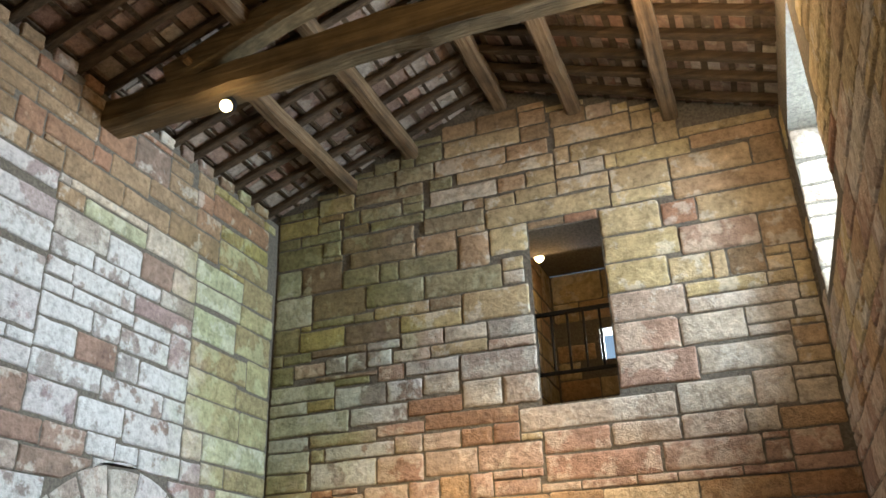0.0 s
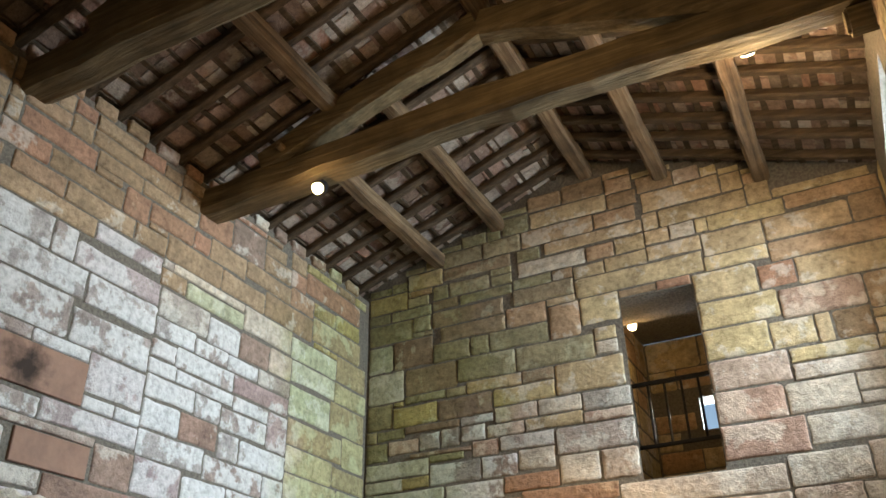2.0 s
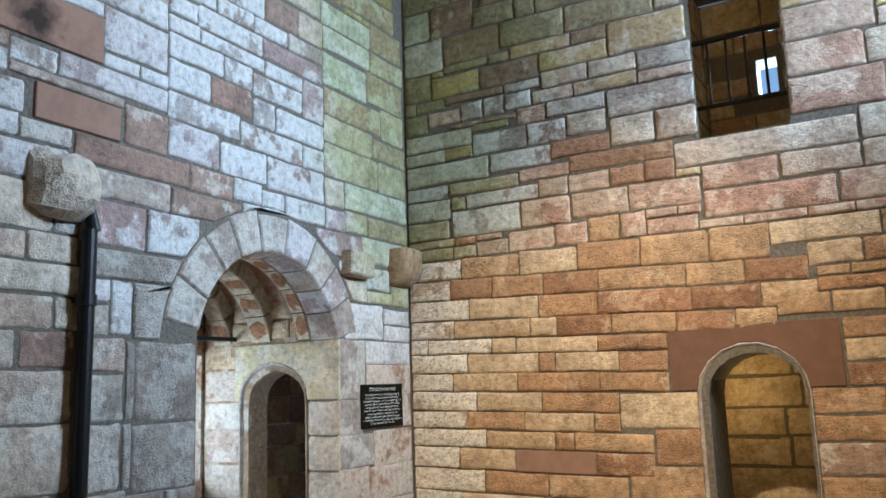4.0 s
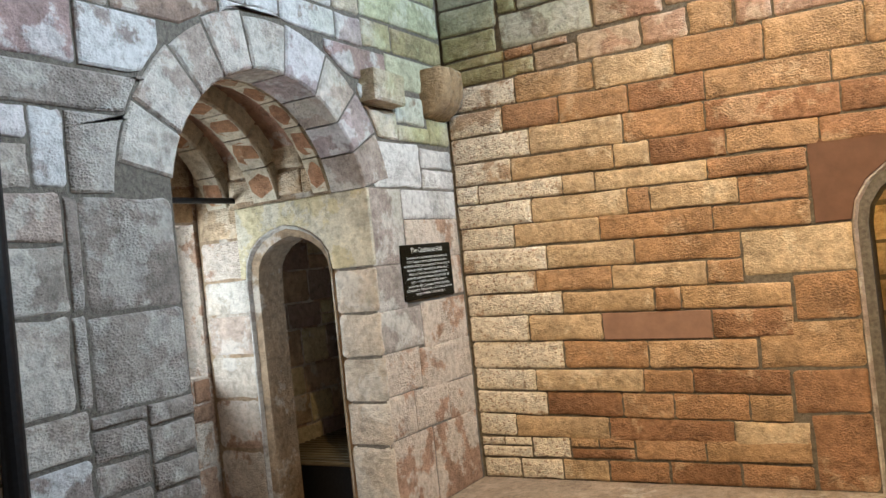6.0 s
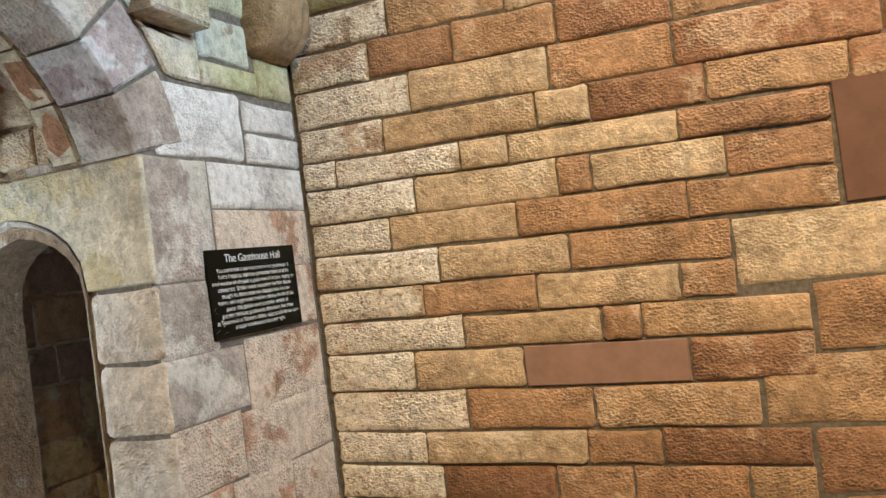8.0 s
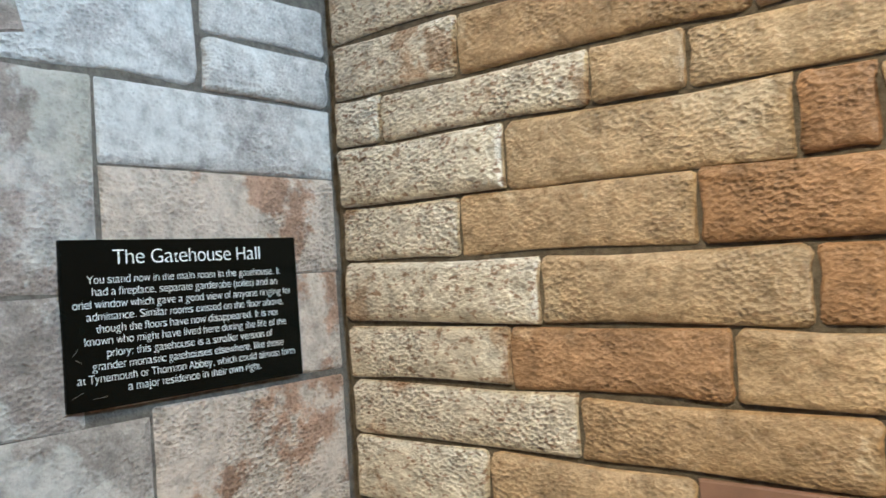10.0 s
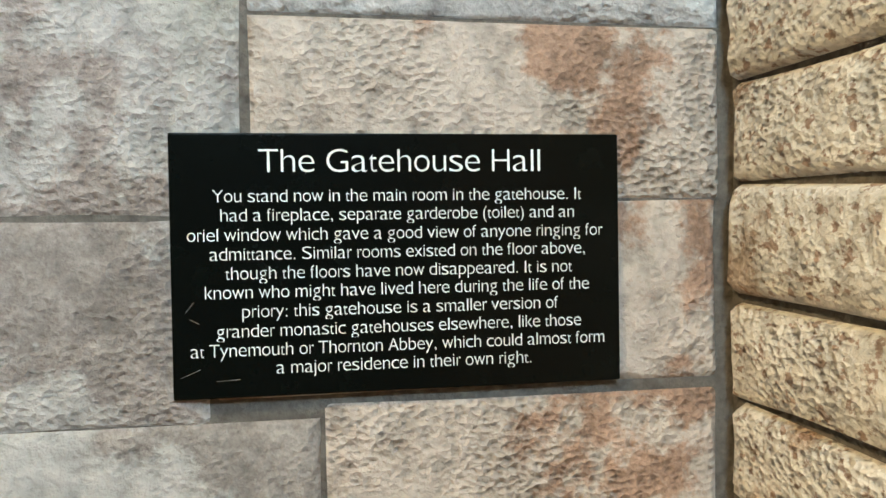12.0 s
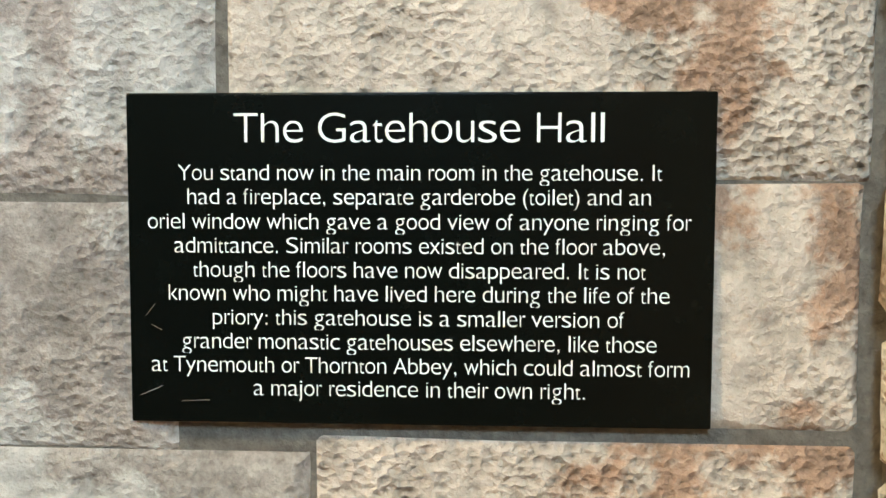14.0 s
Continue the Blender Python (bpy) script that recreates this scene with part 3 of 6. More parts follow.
for k, js in enumerate(JOINTS_HIGH + JOINTS_LOW):
    for i, (a, b) in enumerate(zip(js, js[1:])):
        mat = pick_north_low((a + b) / 2, BEDS[k])
        if (k, i) in LOW_CREAM:
            mat = CORNER if b < -3.7 else CREAM
        if (k, i) == (10, 2):
            continue
        dip = DIP * ((a + b) / 2 + 4.2)
        dipped.append((a, b, BEDS[k + 1] - dip + rng.uniform(-0.004, 0.004), BEDS[k] - (dip if k else 0.0) - rng.uniform(-0.004, 0.004), mat))
# dressed blocks of the doorway's side
north += [(-2.56, DOOR[0], 1.0, 1.285, CREAM), (-2.29, DOOR[0], 0.72, 1.0, ORANGE), (-2.52, DOOR[0], 0.43, 0.72, ORANGE), (-2.35, DOOR[0], 0.16, 0.43, ORANGE), (-2.27, DOOR[0], FLOOR, 0.16, ORANGE)]
north += courses(-4.51, -2.28, [FLOOR, -0.15, 0.0], (0.3, 0.6), pick_north_low, rng)
# right of the doorway
zs = [FLOOR, 0.1, 0.4, 0.66, 0.9, 1.09, 1.285]
for z0, z1 in zip(zs, zs[1:]):
    e = rng.uniform(-0.72, -0.55)
    north.append((DOOR[1], e, z0, z1, pick_north_low(0, z0)))
    north += courses(e, EX, [z0, z1], (0.35, 0.6), pick_north_low, rng)
north += courses(-0.87, EX, [1.285, 1.46, 1.63, 1.785], (0.35, 0.65), pick_north_low, rng)
north += courses(-2.13, EX, [1.785, 1.815], (0.9, 1.3), pick_north_low, rng)[1:]
north += courses(-1.3, EX, [1.815, 1.98], (0.35, 0.65), pick_north_low, rng)
north += courses(-1.0, EX, [1.98, 2.17], (0.35, 0.65), pick_north_low, rng)
north += courses(-1.05, EX, [2.17, 2.355], (0.35, 0.65), pick_north_low, rng)
north += courses(-1.3, EX, [2.355, 2.54], (0.4, 0.8), pick_north_low, rng)
# upper wall: smaller, wandering courses beside the opening, larger blocks on its other side
KINDS = {"M": DARKGREY, "W": WASHED, "V": VIOLET, "O": WORN, "D": RUSSET, "P": PALE, "G": GREEN, "B": DARKTOP, "R": RUST, "S": PINK, "U": BUFF, "L": PALE}


def north_stones(rows):
    for u0, u1, z0, z1, kind in rows:
        lim = min(roof_z(u0), roof_z(u1)) + 0.05
        if z0 < lim - 0.04:
            north.append((u0, u1, z0, min(z1, lim), KINDS.get(kind) or pick_north_high((u0 + u1) / 2, (z0 + z1) / 2)))


north_stones([
    (-4.51, -4.03, 2.54, 2.66, "-"), (-4.51, -4.01, 2.66, 2.74, "-"), (-4.51, -4.06, 2.74, 2.92, "-"), (-4.03, -3.34, 2.74, 2.99, "W"),
    (-4.03, -3.79, 2.54, 2.66, "-"), (-4.01, -3.79, 2.66, 2.74, "-"), (-3.79, -3.47, 2.54, 2.68, "-"), (-3.79, -3.53, 2.68, 2.74, "-"),
    (-3.47, -3.03, 2.54, 2.73, "-"), (-3.34, -2.87, 2.74, 2.99, "S"), (-3.03, -2.73, 2.54, 2.74, "-"), (-2.73, -2.45, 2.54, 2.76, "-"),
    (-2.45, -2.23, 2.54, 2.76, "-"), (-2.23, -1.81, 2.54, 2.68, "-"), (-2.23, -1.97, 2.68, 2.76, "-"), (-1.97, -1.78, 2.68, 2.76, "-"),
    (-1.81, -1.47, 2.54, 2.62, "-"), (-1.76, -0.79, 2.62, 2.85, "S"), (-1.47, -1.01, 2.54, 2.62, "-"), (-1.01, -0.69, 2.54, 2.62, "-"),
])
north_stones([
    (-0.78, -0.01, 2.62, 2.86, "S"), (-0.69, -0.19, 2.54, 2.62, "-"), (-0.19, 0.19, 2.54, 2.62, "-"), (-0.01, 0.19, 2.62, 2.80, "-"),
    (0.19, 0.63, 2.54, 2.66, "-"), (0.19, 0.56, 2.66, 2.86, "-"), (-4.51, -4.06, 3.12, 3.26, "W"), (-4.51, -4.04, 2.92, 3.12, "G"),
    (-4.05, -3.34, 3.13, 3.26, "P"), (-4.03, -3.88, 2.99, 3.12, "P"), (-3.88, -3.16, 2.99, 3.13, "W"), (-3.34, -2.86, 3.16, 3.28, "S"),
    (-3.16, -2.88, 2.99, 3.16, "P"), (-2.88, -2.51, 2.99, 3.16, "S"), (-2.86, -2.36, 2.76, 2.99, "S"), (-2.86, -1.96, 3.17, 3.32, "R"),
    (-2.51, -2.21, 2.99, 3.16, "R"), (-2.36, -1.77, 2.76, 2.99, "S"), (-2.21, -1.96, 2.99, 3.17, "R"), (-1.96, -0.61, 3.06, 3.28, "L"),
])
north_stones([
    (-1.96, -1.76, 2.99, 3.06, "-"), (-1.76, -1.18, 2.85, 3.06, "S"), (-1.17, -0.61, 2.86, 3.06, "S"), (-0.60, -0.00, 3.07, 3.33, "P"),
    (-0.60, -0.10, 2.86, 3.07, "S"), (-0.10, 0.15, 2.86, 3.06, "P"), (-0.01, 0.19, 2.80, 2.86, "-"), (0.00, 0.31, 3.06, 3.36, "P"),
    (0.15, 0.63, 2.86, 3.04, "-"), (0.31, 0.62, 3.04, 3.24, "-"), (0.31, 0.63, 3.24, 3.36, "-"), (-4.51, -4.08, 3.47, 3.60, "G"),
    (-4.51, -3.79, 3.60, 3.77, "G"), (-4.51, -3.63, 3.26, 3.47, "G"), (-4.09, -3.79, 3.48, 3.60, "-"), (-3.79, -3.41, 3.70, 3.78, "-"),
    (-3.79, -3.24, 3.48, 3.69, "W"), (-3.62, -3.02, 3.29, 3.47, "W"), (-3.33, -3.05, 3.69, 3.85, "S"), (-3.24, -2.87, 3.48, 3.69, "W"),
])
north_stones([
    (-3.04, -2.50, 3.70, 3.85, "O"), (-3.02, -2.48, 3.32, 3.48, "R"), (-2.87, -2.50, 3.50, 3.70, "P"), (-2.49, -1.75, 3.59, 3.84, "O"),
    (-2.48, -2.10, 3.33, 3.59, "P"), (-2.09, -1.75, 3.32, 3.59, "P"), (-1.06, -0.39, 3.33, 3.63, "S"), (-1.06, -0.50, 3.63, 3.92, "S"),
    (-0.50, 0.04, 3.63, 3.90, "P"), (-0.39, 0.37, 3.37, 3.62, "P"), (0.04, 0.42, 3.74, 3.90, "P"), (0.04, 0.37, 3.63, 3.74, "P"),
    (0.37, 0.63, 3.36, 3.50, "-"), (0.37, 0.63, 3.50, 3.68, "-"), (0.37, 0.63, 3.68, 3.74, "-"), (0.43, 0.63, 3.74, 3.90, "-"),
    (-4.51, -4.20, 4.11, 4.38, "-"), (-4.51, -4.38, 3.98, 4.11, "-"), (-4.51, -4.25, 3.78, 3.98, "-"), (-4.38, -4.06, 3.99, 4.10, "-"),
])
north_stones([
    (-4.25, -3.90, 3.83, 3.98, "S"), (-4.20, -3.69, 4.10, 4.32, "-"), (-4.06, -3.45, 4.02, 4.10, "D"), (-4.01, -3.33, 3.77, 3.82, "D"),
    (-3.90, -3.67, 3.83, 4.01, "W"), (-3.69, -3.09, 4.10, 4.32, "D"), (-3.66, -3.45, 3.83, 4.02, "W"), (-3.44, -3.18, 3.85, 4.01, "W"),
    (-3.44, -3.09, 4.01, 4.10, "W"), (-3.17, -2.78, 3.85, 3.98, "P"), (-3.09, -2.45, 4.14, 4.32, "-"), (-3.08, -2.64, 3.98, 4.14, "P"),
    (-2.78, -2.21, 3.85, 3.98, "-"), (-2.64, -2.21, 3.98, 4.14, "P"), (-2.45, -1.78, 4.14, 4.45, "-"), (-2.21, -1.75, 3.95, 4.14, "O"),
    (-2.21, -1.75, 3.84, 3.95, "S"), (-1.06, -0.51, 4.20, 4.49, "-"), (-1.06, -0.41, 3.92, 4.20, "P"), (-0.51, -0.15, 4.20, 4.45, "-"),
])
north_stones([
    (-0.40, 0.27, 4.05, 4.19, "-"), (-0.40, 0.49, 3.90, 4.05, "P"), (-0.15, -0.02, 4.19, 4.45, "-"), (-0.01, 0.29, 4.19, 4.45, "B"),
    (0.27, 0.49, 4.06, 4.18, "-"), (0.29, 0.49, 4.18, 4.32, "-"), (0.49, 0.63, 3.90, 4.04, "-"), (0.49, 0.63, 4.04, 4.24, "-"),
    (0.49, 0.63, 4.24, 4.39, "-"), (-4.51, -4.07, 4.38, 4.72, "G"), (-4.51, -4.20, 4.72, 5.03, "G"), (-4.20, -3.73, 4.72, 5.04, "D"),
    (-4.19, -4.07, 4.32, 4.38, "-"), (-4.06, -3.46, 4.42, 4.71, "-"), (-4.06, -3.59, 4.33, 4.42, "-"), (-3.73, -3.31, 4.71, 4.92, "-"),
    (-3.59, -3.37, 4.32, 4.42, "-"), (-3.46, -2.83, 4.45, 4.71, "-"), (-3.37, -2.78, 4.32, 4.45, "-"), (-3.31, -3.10, 4.71, 4.92, "-"),
])
north_stones([
    (-3.10, -2.47, 4.71, 4.92, "-"), (-2.83, -2.03, 4.45, 4.70, "-"), (-2.78, -2.45, 4.32, 4.45, "-"), (-2.46, -2.14, 4.70, 5.06, "-"),
    (-2.03, -1.81, 4.46, 4.60, "-"), (-2.03, -1.81, 4.60, 4.74, "-"), (-1.06, -0.38, 4.49, 4.76, "-"), (-0.38, 0.29, 4.45, 4.73, "S"),
    (-0.19, 0.63, 4.73, 5.00, "-"), (0.29, 0.63, 4.40, 4.73, "-"), (0.29, 0.49, 4.32, 4.40, "-"), (-4.51, -3.96, 5.04, 5.28, "-"),
    (-3.97, -3.73, 5.04, 5.10, "-"), (-3.97, -3.75, 5.10, 5.28, "-"), (-3.74, -2.92, 5.10, 5.29, "-"), (-3.65, -2.91, 4.92, 5.10, "-"),
    (-2.91, -2.47, 4.92, 5.14, "-"), (-2.82, -2.17, 5.14, 5.32, "-"), (-2.47, -2.17, 5.06, 5.14, "-"), (-2.17, -0.93, 5.07, 5.28, "U"),
])
north_stones([
    (-2.14, -1.75, 4.78, 5.07, "U"), (-1.75, -1.39, 4.98, 5.06, "-"), (-1.39, -1.07, 4.97, 5.07, "-"), (-1.06, -0.51, 4.76, 5.05, "-"),
    (-0.93, -0.37, 5.05, 5.20, "-"), (-0.92, -0.37, 5.20, 5.45, "-"), (-0.50, -0.19, 4.76, 5.00, "-"), (-0.37, 0.63, 5.00, 5.20, "-"),
    (-0.37, 0.35, 5.21, 5.45, "-"), (0.35, 0.63, 5.20, 5.48, "B"), (-4.51, -4.03, 5.40, 5.62, "-"), (-4.51, -4.24, 5.28, 5.40, "-"),
    (-4.51, -4.23, 5.62, 5.74, "-"), (-4.51, -4.10, 5.74, 5.92, "-"), (-4.23, -3.74, 5.28, 5.40, "-"), (-4.23, -4.03, 5.62, 5.74, "-"),
    (-4.03, -3.77, 5.40, 5.52, "-"), (-4.03, -3.73, 5.52, 5.60, "-"), (-4.03, -3.60, 5.60, 5.80, "-"), (-3.73, -3.43, 5.30, 5.42, "-"),
])
north_stones([
    (-3.73, -3.54, 5.42, 5.59, "-"), (-3.60, -2.81, 5.62, 5.77, "-"), (-3.54, -3.06, 5.42, 5.59, "-"), (-3.41, -2.82, 5.30, 5.41, "-"),
    (-3.05, -2.81, 5.42, 5.54, "-"), (-3.05, -2.81, 5.54, 5.62, "-"), (-2.81, -2.39, 5.32, 5.44, "-"), (-2.75, -2.49, 5.62, 5.76, "-"),
    (-2.75, -2.02, 5.44, 5.62, "-"), (-2.45, -1.43, 5.63, 5.77, "-"), (-2.39, -2.17, 5.32, 5.44, "-"), (-2.17, -1.85, 5.28, 5.42, "-"),
    (-2.02, -1.73, 5.44, 5.61, "-"), (-1.85, -1.43, 5.28, 5.44, "-"), (-1.73, -1.43, 5.44, 5.62, "-"), (-1.43, -0.92, 5.29, 5.45, "-"),
    (-1.43, -1.19, 5.46, 5.62, "-"), (-1.43, -1.27, 5.62, 5.82, "-"), (-1.27, -0.45, 5.62, 5.81, "-"), (-1.19, -0.95, 5.46, 5.62, "-"),
])
north_stones([
    (-0.95, -0.83, 5.46, 5.62, "-"), (-0.84, -0.15, 5.45, 5.62, "-"), (-0.45, -0.23, 5.62, 5.85, "-"), (-0.23, 0.59, 5.63, 5.92, "-"),
    (-0.15, 0.63, 5.48, 5.63, "-"), (-4.51, -4.16, 5.92, 6.04, "-"), (-4.51, -4.29, 6.04, 6.20, "-"), (-4.51, -4.29, 6.20, 6.34, "-"),
    (-4.29, -4.10, 6.04, 6.16, "-"), (-4.29, -4.10, 6.16, 6.32, "-"), (-4.06, -3.81, 5.80, 6.00, "-"), (-4.06, -3.81, 6.00, 6.20, "-"),
    (-4.06, -3.77, 6.20, 6.40, "-"), (-3.81, -3.60, 5.80, 5.92, "-"), (-3.81, -3.61, 5.92, 6.08, "-"), (-3.81, -3.51, 6.08, 6.20, "-"),
    (-3.77, -3.37, 6.20, 6.39, "-"), (-3.61, -3.37, 5.96, 6.08, "-"), (-3.60, -3.13, 5.77, 5.96, "-"), (-3.51, -3.37, 6.08, 6.20, "-"),
])
north_stones([
    (-3.37, -3.07, 5.96, 6.10, "-"), (-3.37, -3.07, 6.10, 6.22, "-"), (-3.37, -3.08, 6.22, 6.40, "-"), (-3.13, -2.69, 5.77, 5.97, "-"),
    (-3.08, -2.91, 6.24, 6.40, "-"), (-3.07, -2.91, 5.96, 6.08, "-"), (-3.07, -2.91, 6.08, 6.24, "-"), (-2.91, -2.59, 6.20, 6.40, "-"),
    (-2.90, -2.59, 5.97, 6.19, "-"), (-2.69, -1.91, 5.77, 5.97, "-"), (-2.59, -2.21, 6.18, 6.36, "-"), (-2.58, -1.75, 5.97, 6.17, "-"),
    (-2.21, -1.76, 6.17, 6.39, "-"), (-1.91, -1.47, 5.78, 5.96, "-"), (-1.75, -1.44, 5.96, 6.14, "-"), (-1.75, -1.47, 6.14, 6.32, "-"),
    (-1.47, -1.07, 6.24, 6.39, "-"), (-1.44, -1.07, 6.05, 6.24, "-"), (-1.41, -0.65, 5.82, 6.05, "-"), (-1.07, -0.81, 6.05, 6.22, "-"),
])
north_stones([
    (-1.07, -0.81, 6.22, 6.34, "-"), (-0.81, -0.65, 6.05, 6.18, "-"), (-0.81, -0.45, 6.18, 6.34, "-"), (-0.65, -0.45, 5.82, 6.02, "-"),
    (-0.65, -0.45, 6.02, 6.18, "-"), (-0.45, -0.23, 5.84, 5.96, "-"), (-0.45, -0.23, 5.96, 6.14, "-"), (-0.45, -0.23, 6.14, 6.30, "-"),
    (-0.23, 0.07, 5.92, 6.08, "-"), (-0.23, 0.07, 6.08, 6.26, "-"), (0.07, 0.37, 5.92, 6.04, "-"), (0.07, 0.36, 6.04, 6.22, "-"),
    (0.07, 0.36, 6.22, 6.39, "-"), (0.36, 0.62, 6.10, 6.28, "-"), (0.37, 0.59, 5.92, 6.10, "-"), (-4.51, -4.29, 6.34, 6.40, "-"),
    (-4.29, -4.10, 6.32, 6.40, "-"), (-1.76, -1.47, 6.32, 6.40, "-"), (-1.07, -0.82, 6.34, 6.40, "-"), (-0.82, -0.57, 6.34, 6.40, "-"),
])
north_stones([
    (-0.57, -0.45, 6.34, 6.40, "-"), (-0.45, -0.23, 6.30, 6.40, "-"), (-0.23, 0.07, 6.26, 6.40, "-"), (0.36, 0.63, 6.28, 6.40, "-"),
])

near = [b for b in north if b[2] < 4.9]
near.sort(key=lambda b: b[2])

# west wall: three stretches meet in straight joints
west = []


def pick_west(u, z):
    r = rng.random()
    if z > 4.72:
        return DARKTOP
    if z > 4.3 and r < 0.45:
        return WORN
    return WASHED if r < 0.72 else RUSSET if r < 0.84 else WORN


def pick_west_c(u, z):
    r = rng.random()
    if z > 4.6:
        return DARKTOP if r < 0.5 else BUFF
    return PALE if r < 0.62 else WORN if r < 0.75 else WASHED


def pick_worn(u, z):
    r = rng.random()
    return WORN if r < 0.6 else WASHED if r < 0.82 else ROSE


REDS = [(2.72, 3.52, 3.36, 3.66), (3.08, 3.66, 2.91, 3.13)]


def west_stones(rows):
    for u0, u1, z0, z1, kind in rows:
        u, z = (u0 + u1) / 2, (z0 + z1) / 2
        # pier left of the arch in the darker grey
        if z < 2.2 and 3.75 < u < 4.5:
            kind = "M"
        elif kind == "O" and z < 2.35 and u < 3.4:
            kind = "P"
        west.append((u0, u1, z0, z1, KINDS.get(kind) or (pick_worn if z < 2.6 and u < 5.5 else pick_west_c if u > 5.7 else pick_west)(u, z)))


west_stones([
    (2.30, 2.56, 0.30, 0.50, "-"), (2.30, 2.56, 0.50, 0.62, "-"), (2.30, 2.56, 0.62, 0.76, "-"), (2.56, 3.04, 0.30, 0.42, "-"),
    (2.56, 2.80, 0.42, 0.60, "-"), (2.56, 2.78, 0.60, 0.72, "-"), (2.56, 2.78, 0.72, 0.92, "-"), (2.78, 3.01, 0.60, 0.80, "-"),
    (2.80, 3.02, 0.42, 0.60, "-"), (3.01, 3.34, 0.62, 0.74, "-"), (3.02, 3.34, 0.42, 0.62, "-"), (3.02, 3.30, 0.74, 0.88, "-"),
    (3.04, 3.34, 0.30, 0.42, "-"), (3.34, 3.70, 0.30, 0.48, "-"), (3.34, 3.78, 0.48, 0.66, "-"), (3.34, 3.78, 0.66, 0.85, "-"),
    (3.70, 4.06, 0.30, 0.48, "-"), (3.78, 4.06, 0.48, 0.62, "-"), (3.78, 4.06, 0.62, 0.76, "-"), (4.06, 4.32, 0.30, 0.44, "-"),
])
west_stones([
    (4.06, 4.32, 0.44, 0.56, "-"), (4.06, 4.32, 0.56, 0.72, "-"), (4.06, 4.32, 0.72, 0.82, "-"), (2.30, 2.56, 0.76, 0.88, "-"),
    (2.30, 2.56, 0.88, 1.02, "-"), (2.30, 2.56, 1.02, 1.22, "-"), (2.30, 2.66, 1.22, 1.36, "-"), (2.56, 2.81, 0.92, 1.10, "-"),
    (2.56, 2.81, 1.10, 1.22, "-"), (2.66, 2.81, 1.22, 1.40, "-"), (2.78, 3.00, 0.80, 0.88, "-"), (2.87, 3.40, 0.88, 1.25, "O"),
    (3.41, 3.74, 0.85, 1.24, "O"), (3.41, 3.75, 1.24, 1.52, "O"), (3.74, 3.81, 0.85, 1.23, "O"), (3.75, 3.82, 1.24, 1.72, "O"),
    (3.78, 4.06, 0.76, 0.82, "-"), (3.81, 4.32, 0.82, 1.22, "O"), (3.82, 4.32, 1.22, 1.72, "O"), (2.30, 2.66, 1.36, 1.52, "-"),
])
west_stones([
    (2.30, 2.54, 1.52, 1.66, "-"), (2.30, 2.54, 1.66, 1.78, "-"), (2.54, 2.66, 1.52, 1.70, "-"), (2.54, 2.66, 1.70, 1.90, "-"),
    (2.66, 2.80, 1.40, 1.58, "-"), (2.66, 2.80, 1.58, 1.76, "-"), (2.81, 3.05, 1.54, 1.75, "O"), (2.82, 3.40, 1.25, 1.54, "O"),
    (3.06, 3.40, 1.54, 1.75, "D"), (3.26, 3.43, 1.75, 1.94, "O"), (3.41, 3.75, 1.52, 1.73, "O"), (3.44, 3.63, 1.73, 1.92, "O"),
    (3.63, 3.79, 1.74, 2.07, "W"), (3.79, 4.32, 1.72, 2.07, "W"), (2.30, 2.54, 1.78, 1.90, "-"), (2.30, 2.66, 1.90, 2.04, "-"),
    (2.30, 2.61, 2.04, 2.22, "-"), (2.30, 2.61, 2.22, 2.42, "-"), (2.63, 2.80, 2.12, 2.28, "-"), (2.66, 2.82, 1.76, 1.96, "-"),
])
west_stones([
    (2.66, 2.82, 1.96, 2.12, "-"), (2.81, 3.08, 2.12, 2.28, "O"), (2.82, 3.43, 1.94, 2.12, "O"), (2.82, 3.26, 1.75, 1.94, "O"),
    (3.08, 3.40, 2.12, 2.29, "O"), (3.44, 3.63, 1.93, 2.07, "V"), (3.44, 4.29, 2.07, 2.25, "V"), (4.32, 4.70, 2.20, 2.40, "-"),
    (4.70, 4.98, 2.20, 2.38, "-"), (4.98, 5.20, 2.20, 2.38, "-"), (5.20, 5.68, 2.20, 2.36, "-"), (5.68, 5.86, 2.20, 2.40, "-"),
    (5.86, 6.28, 2.12, 2.32, "-"), (6.28, 6.68, 2.12, 2.24, "-"), (6.28, 6.65, 2.24, 2.45, "-"), (6.68, 6.97, 2.12, 2.32, "-"),
    (2.30, 2.57, 2.42, 2.54, "-"), (2.30, 2.61, 2.54, 2.72, "-"), (2.30, 2.58, 2.72, 2.92, "-"), (2.58, 2.78, 2.72, 2.84, "-"),
])
west_stones([
    (2.63, 2.78, 2.28, 2.44, "-"), (2.63, 2.78, 2.44, 2.60, "-"), (2.63, 2.78, 2.60, 2.72, "-"), (2.78, 3.32, 2.56, 2.78, "V"),
    (2.79, 3.24, 2.29, 2.56, "P"), (3.24, 3.40, 2.29, 2.53, "-"), (3.32, 4.07, 2.54, 2.73, "O"), (3.34, 4.23, 2.73, 2.91, "D"),
    (3.40, 3.88, 2.26, 2.54, "V"), (3.88, 4.32, 2.26, 2.54, "W"), (4.07, 4.73, 2.54, 2.72, "D"), (4.23, 4.64, 2.72, 2.91, "D"),
    (4.32, 4.70, 2.40, 2.54, "-"), (4.64, 4.94, 2.74, 2.91, "W"), (4.70, 5.08, 2.38, 2.54, "-"), (4.73, 5.20, 2.56, 2.74, "W"),
    (4.94, 5.20, 2.74, 2.88, "W"), (5.08, 5.20, 2.38, 2.50, "-"), (5.08, 5.20, 2.50, 2.56, "-"), (5.20, 5.57, 2.42, 2.69, "W"),
])
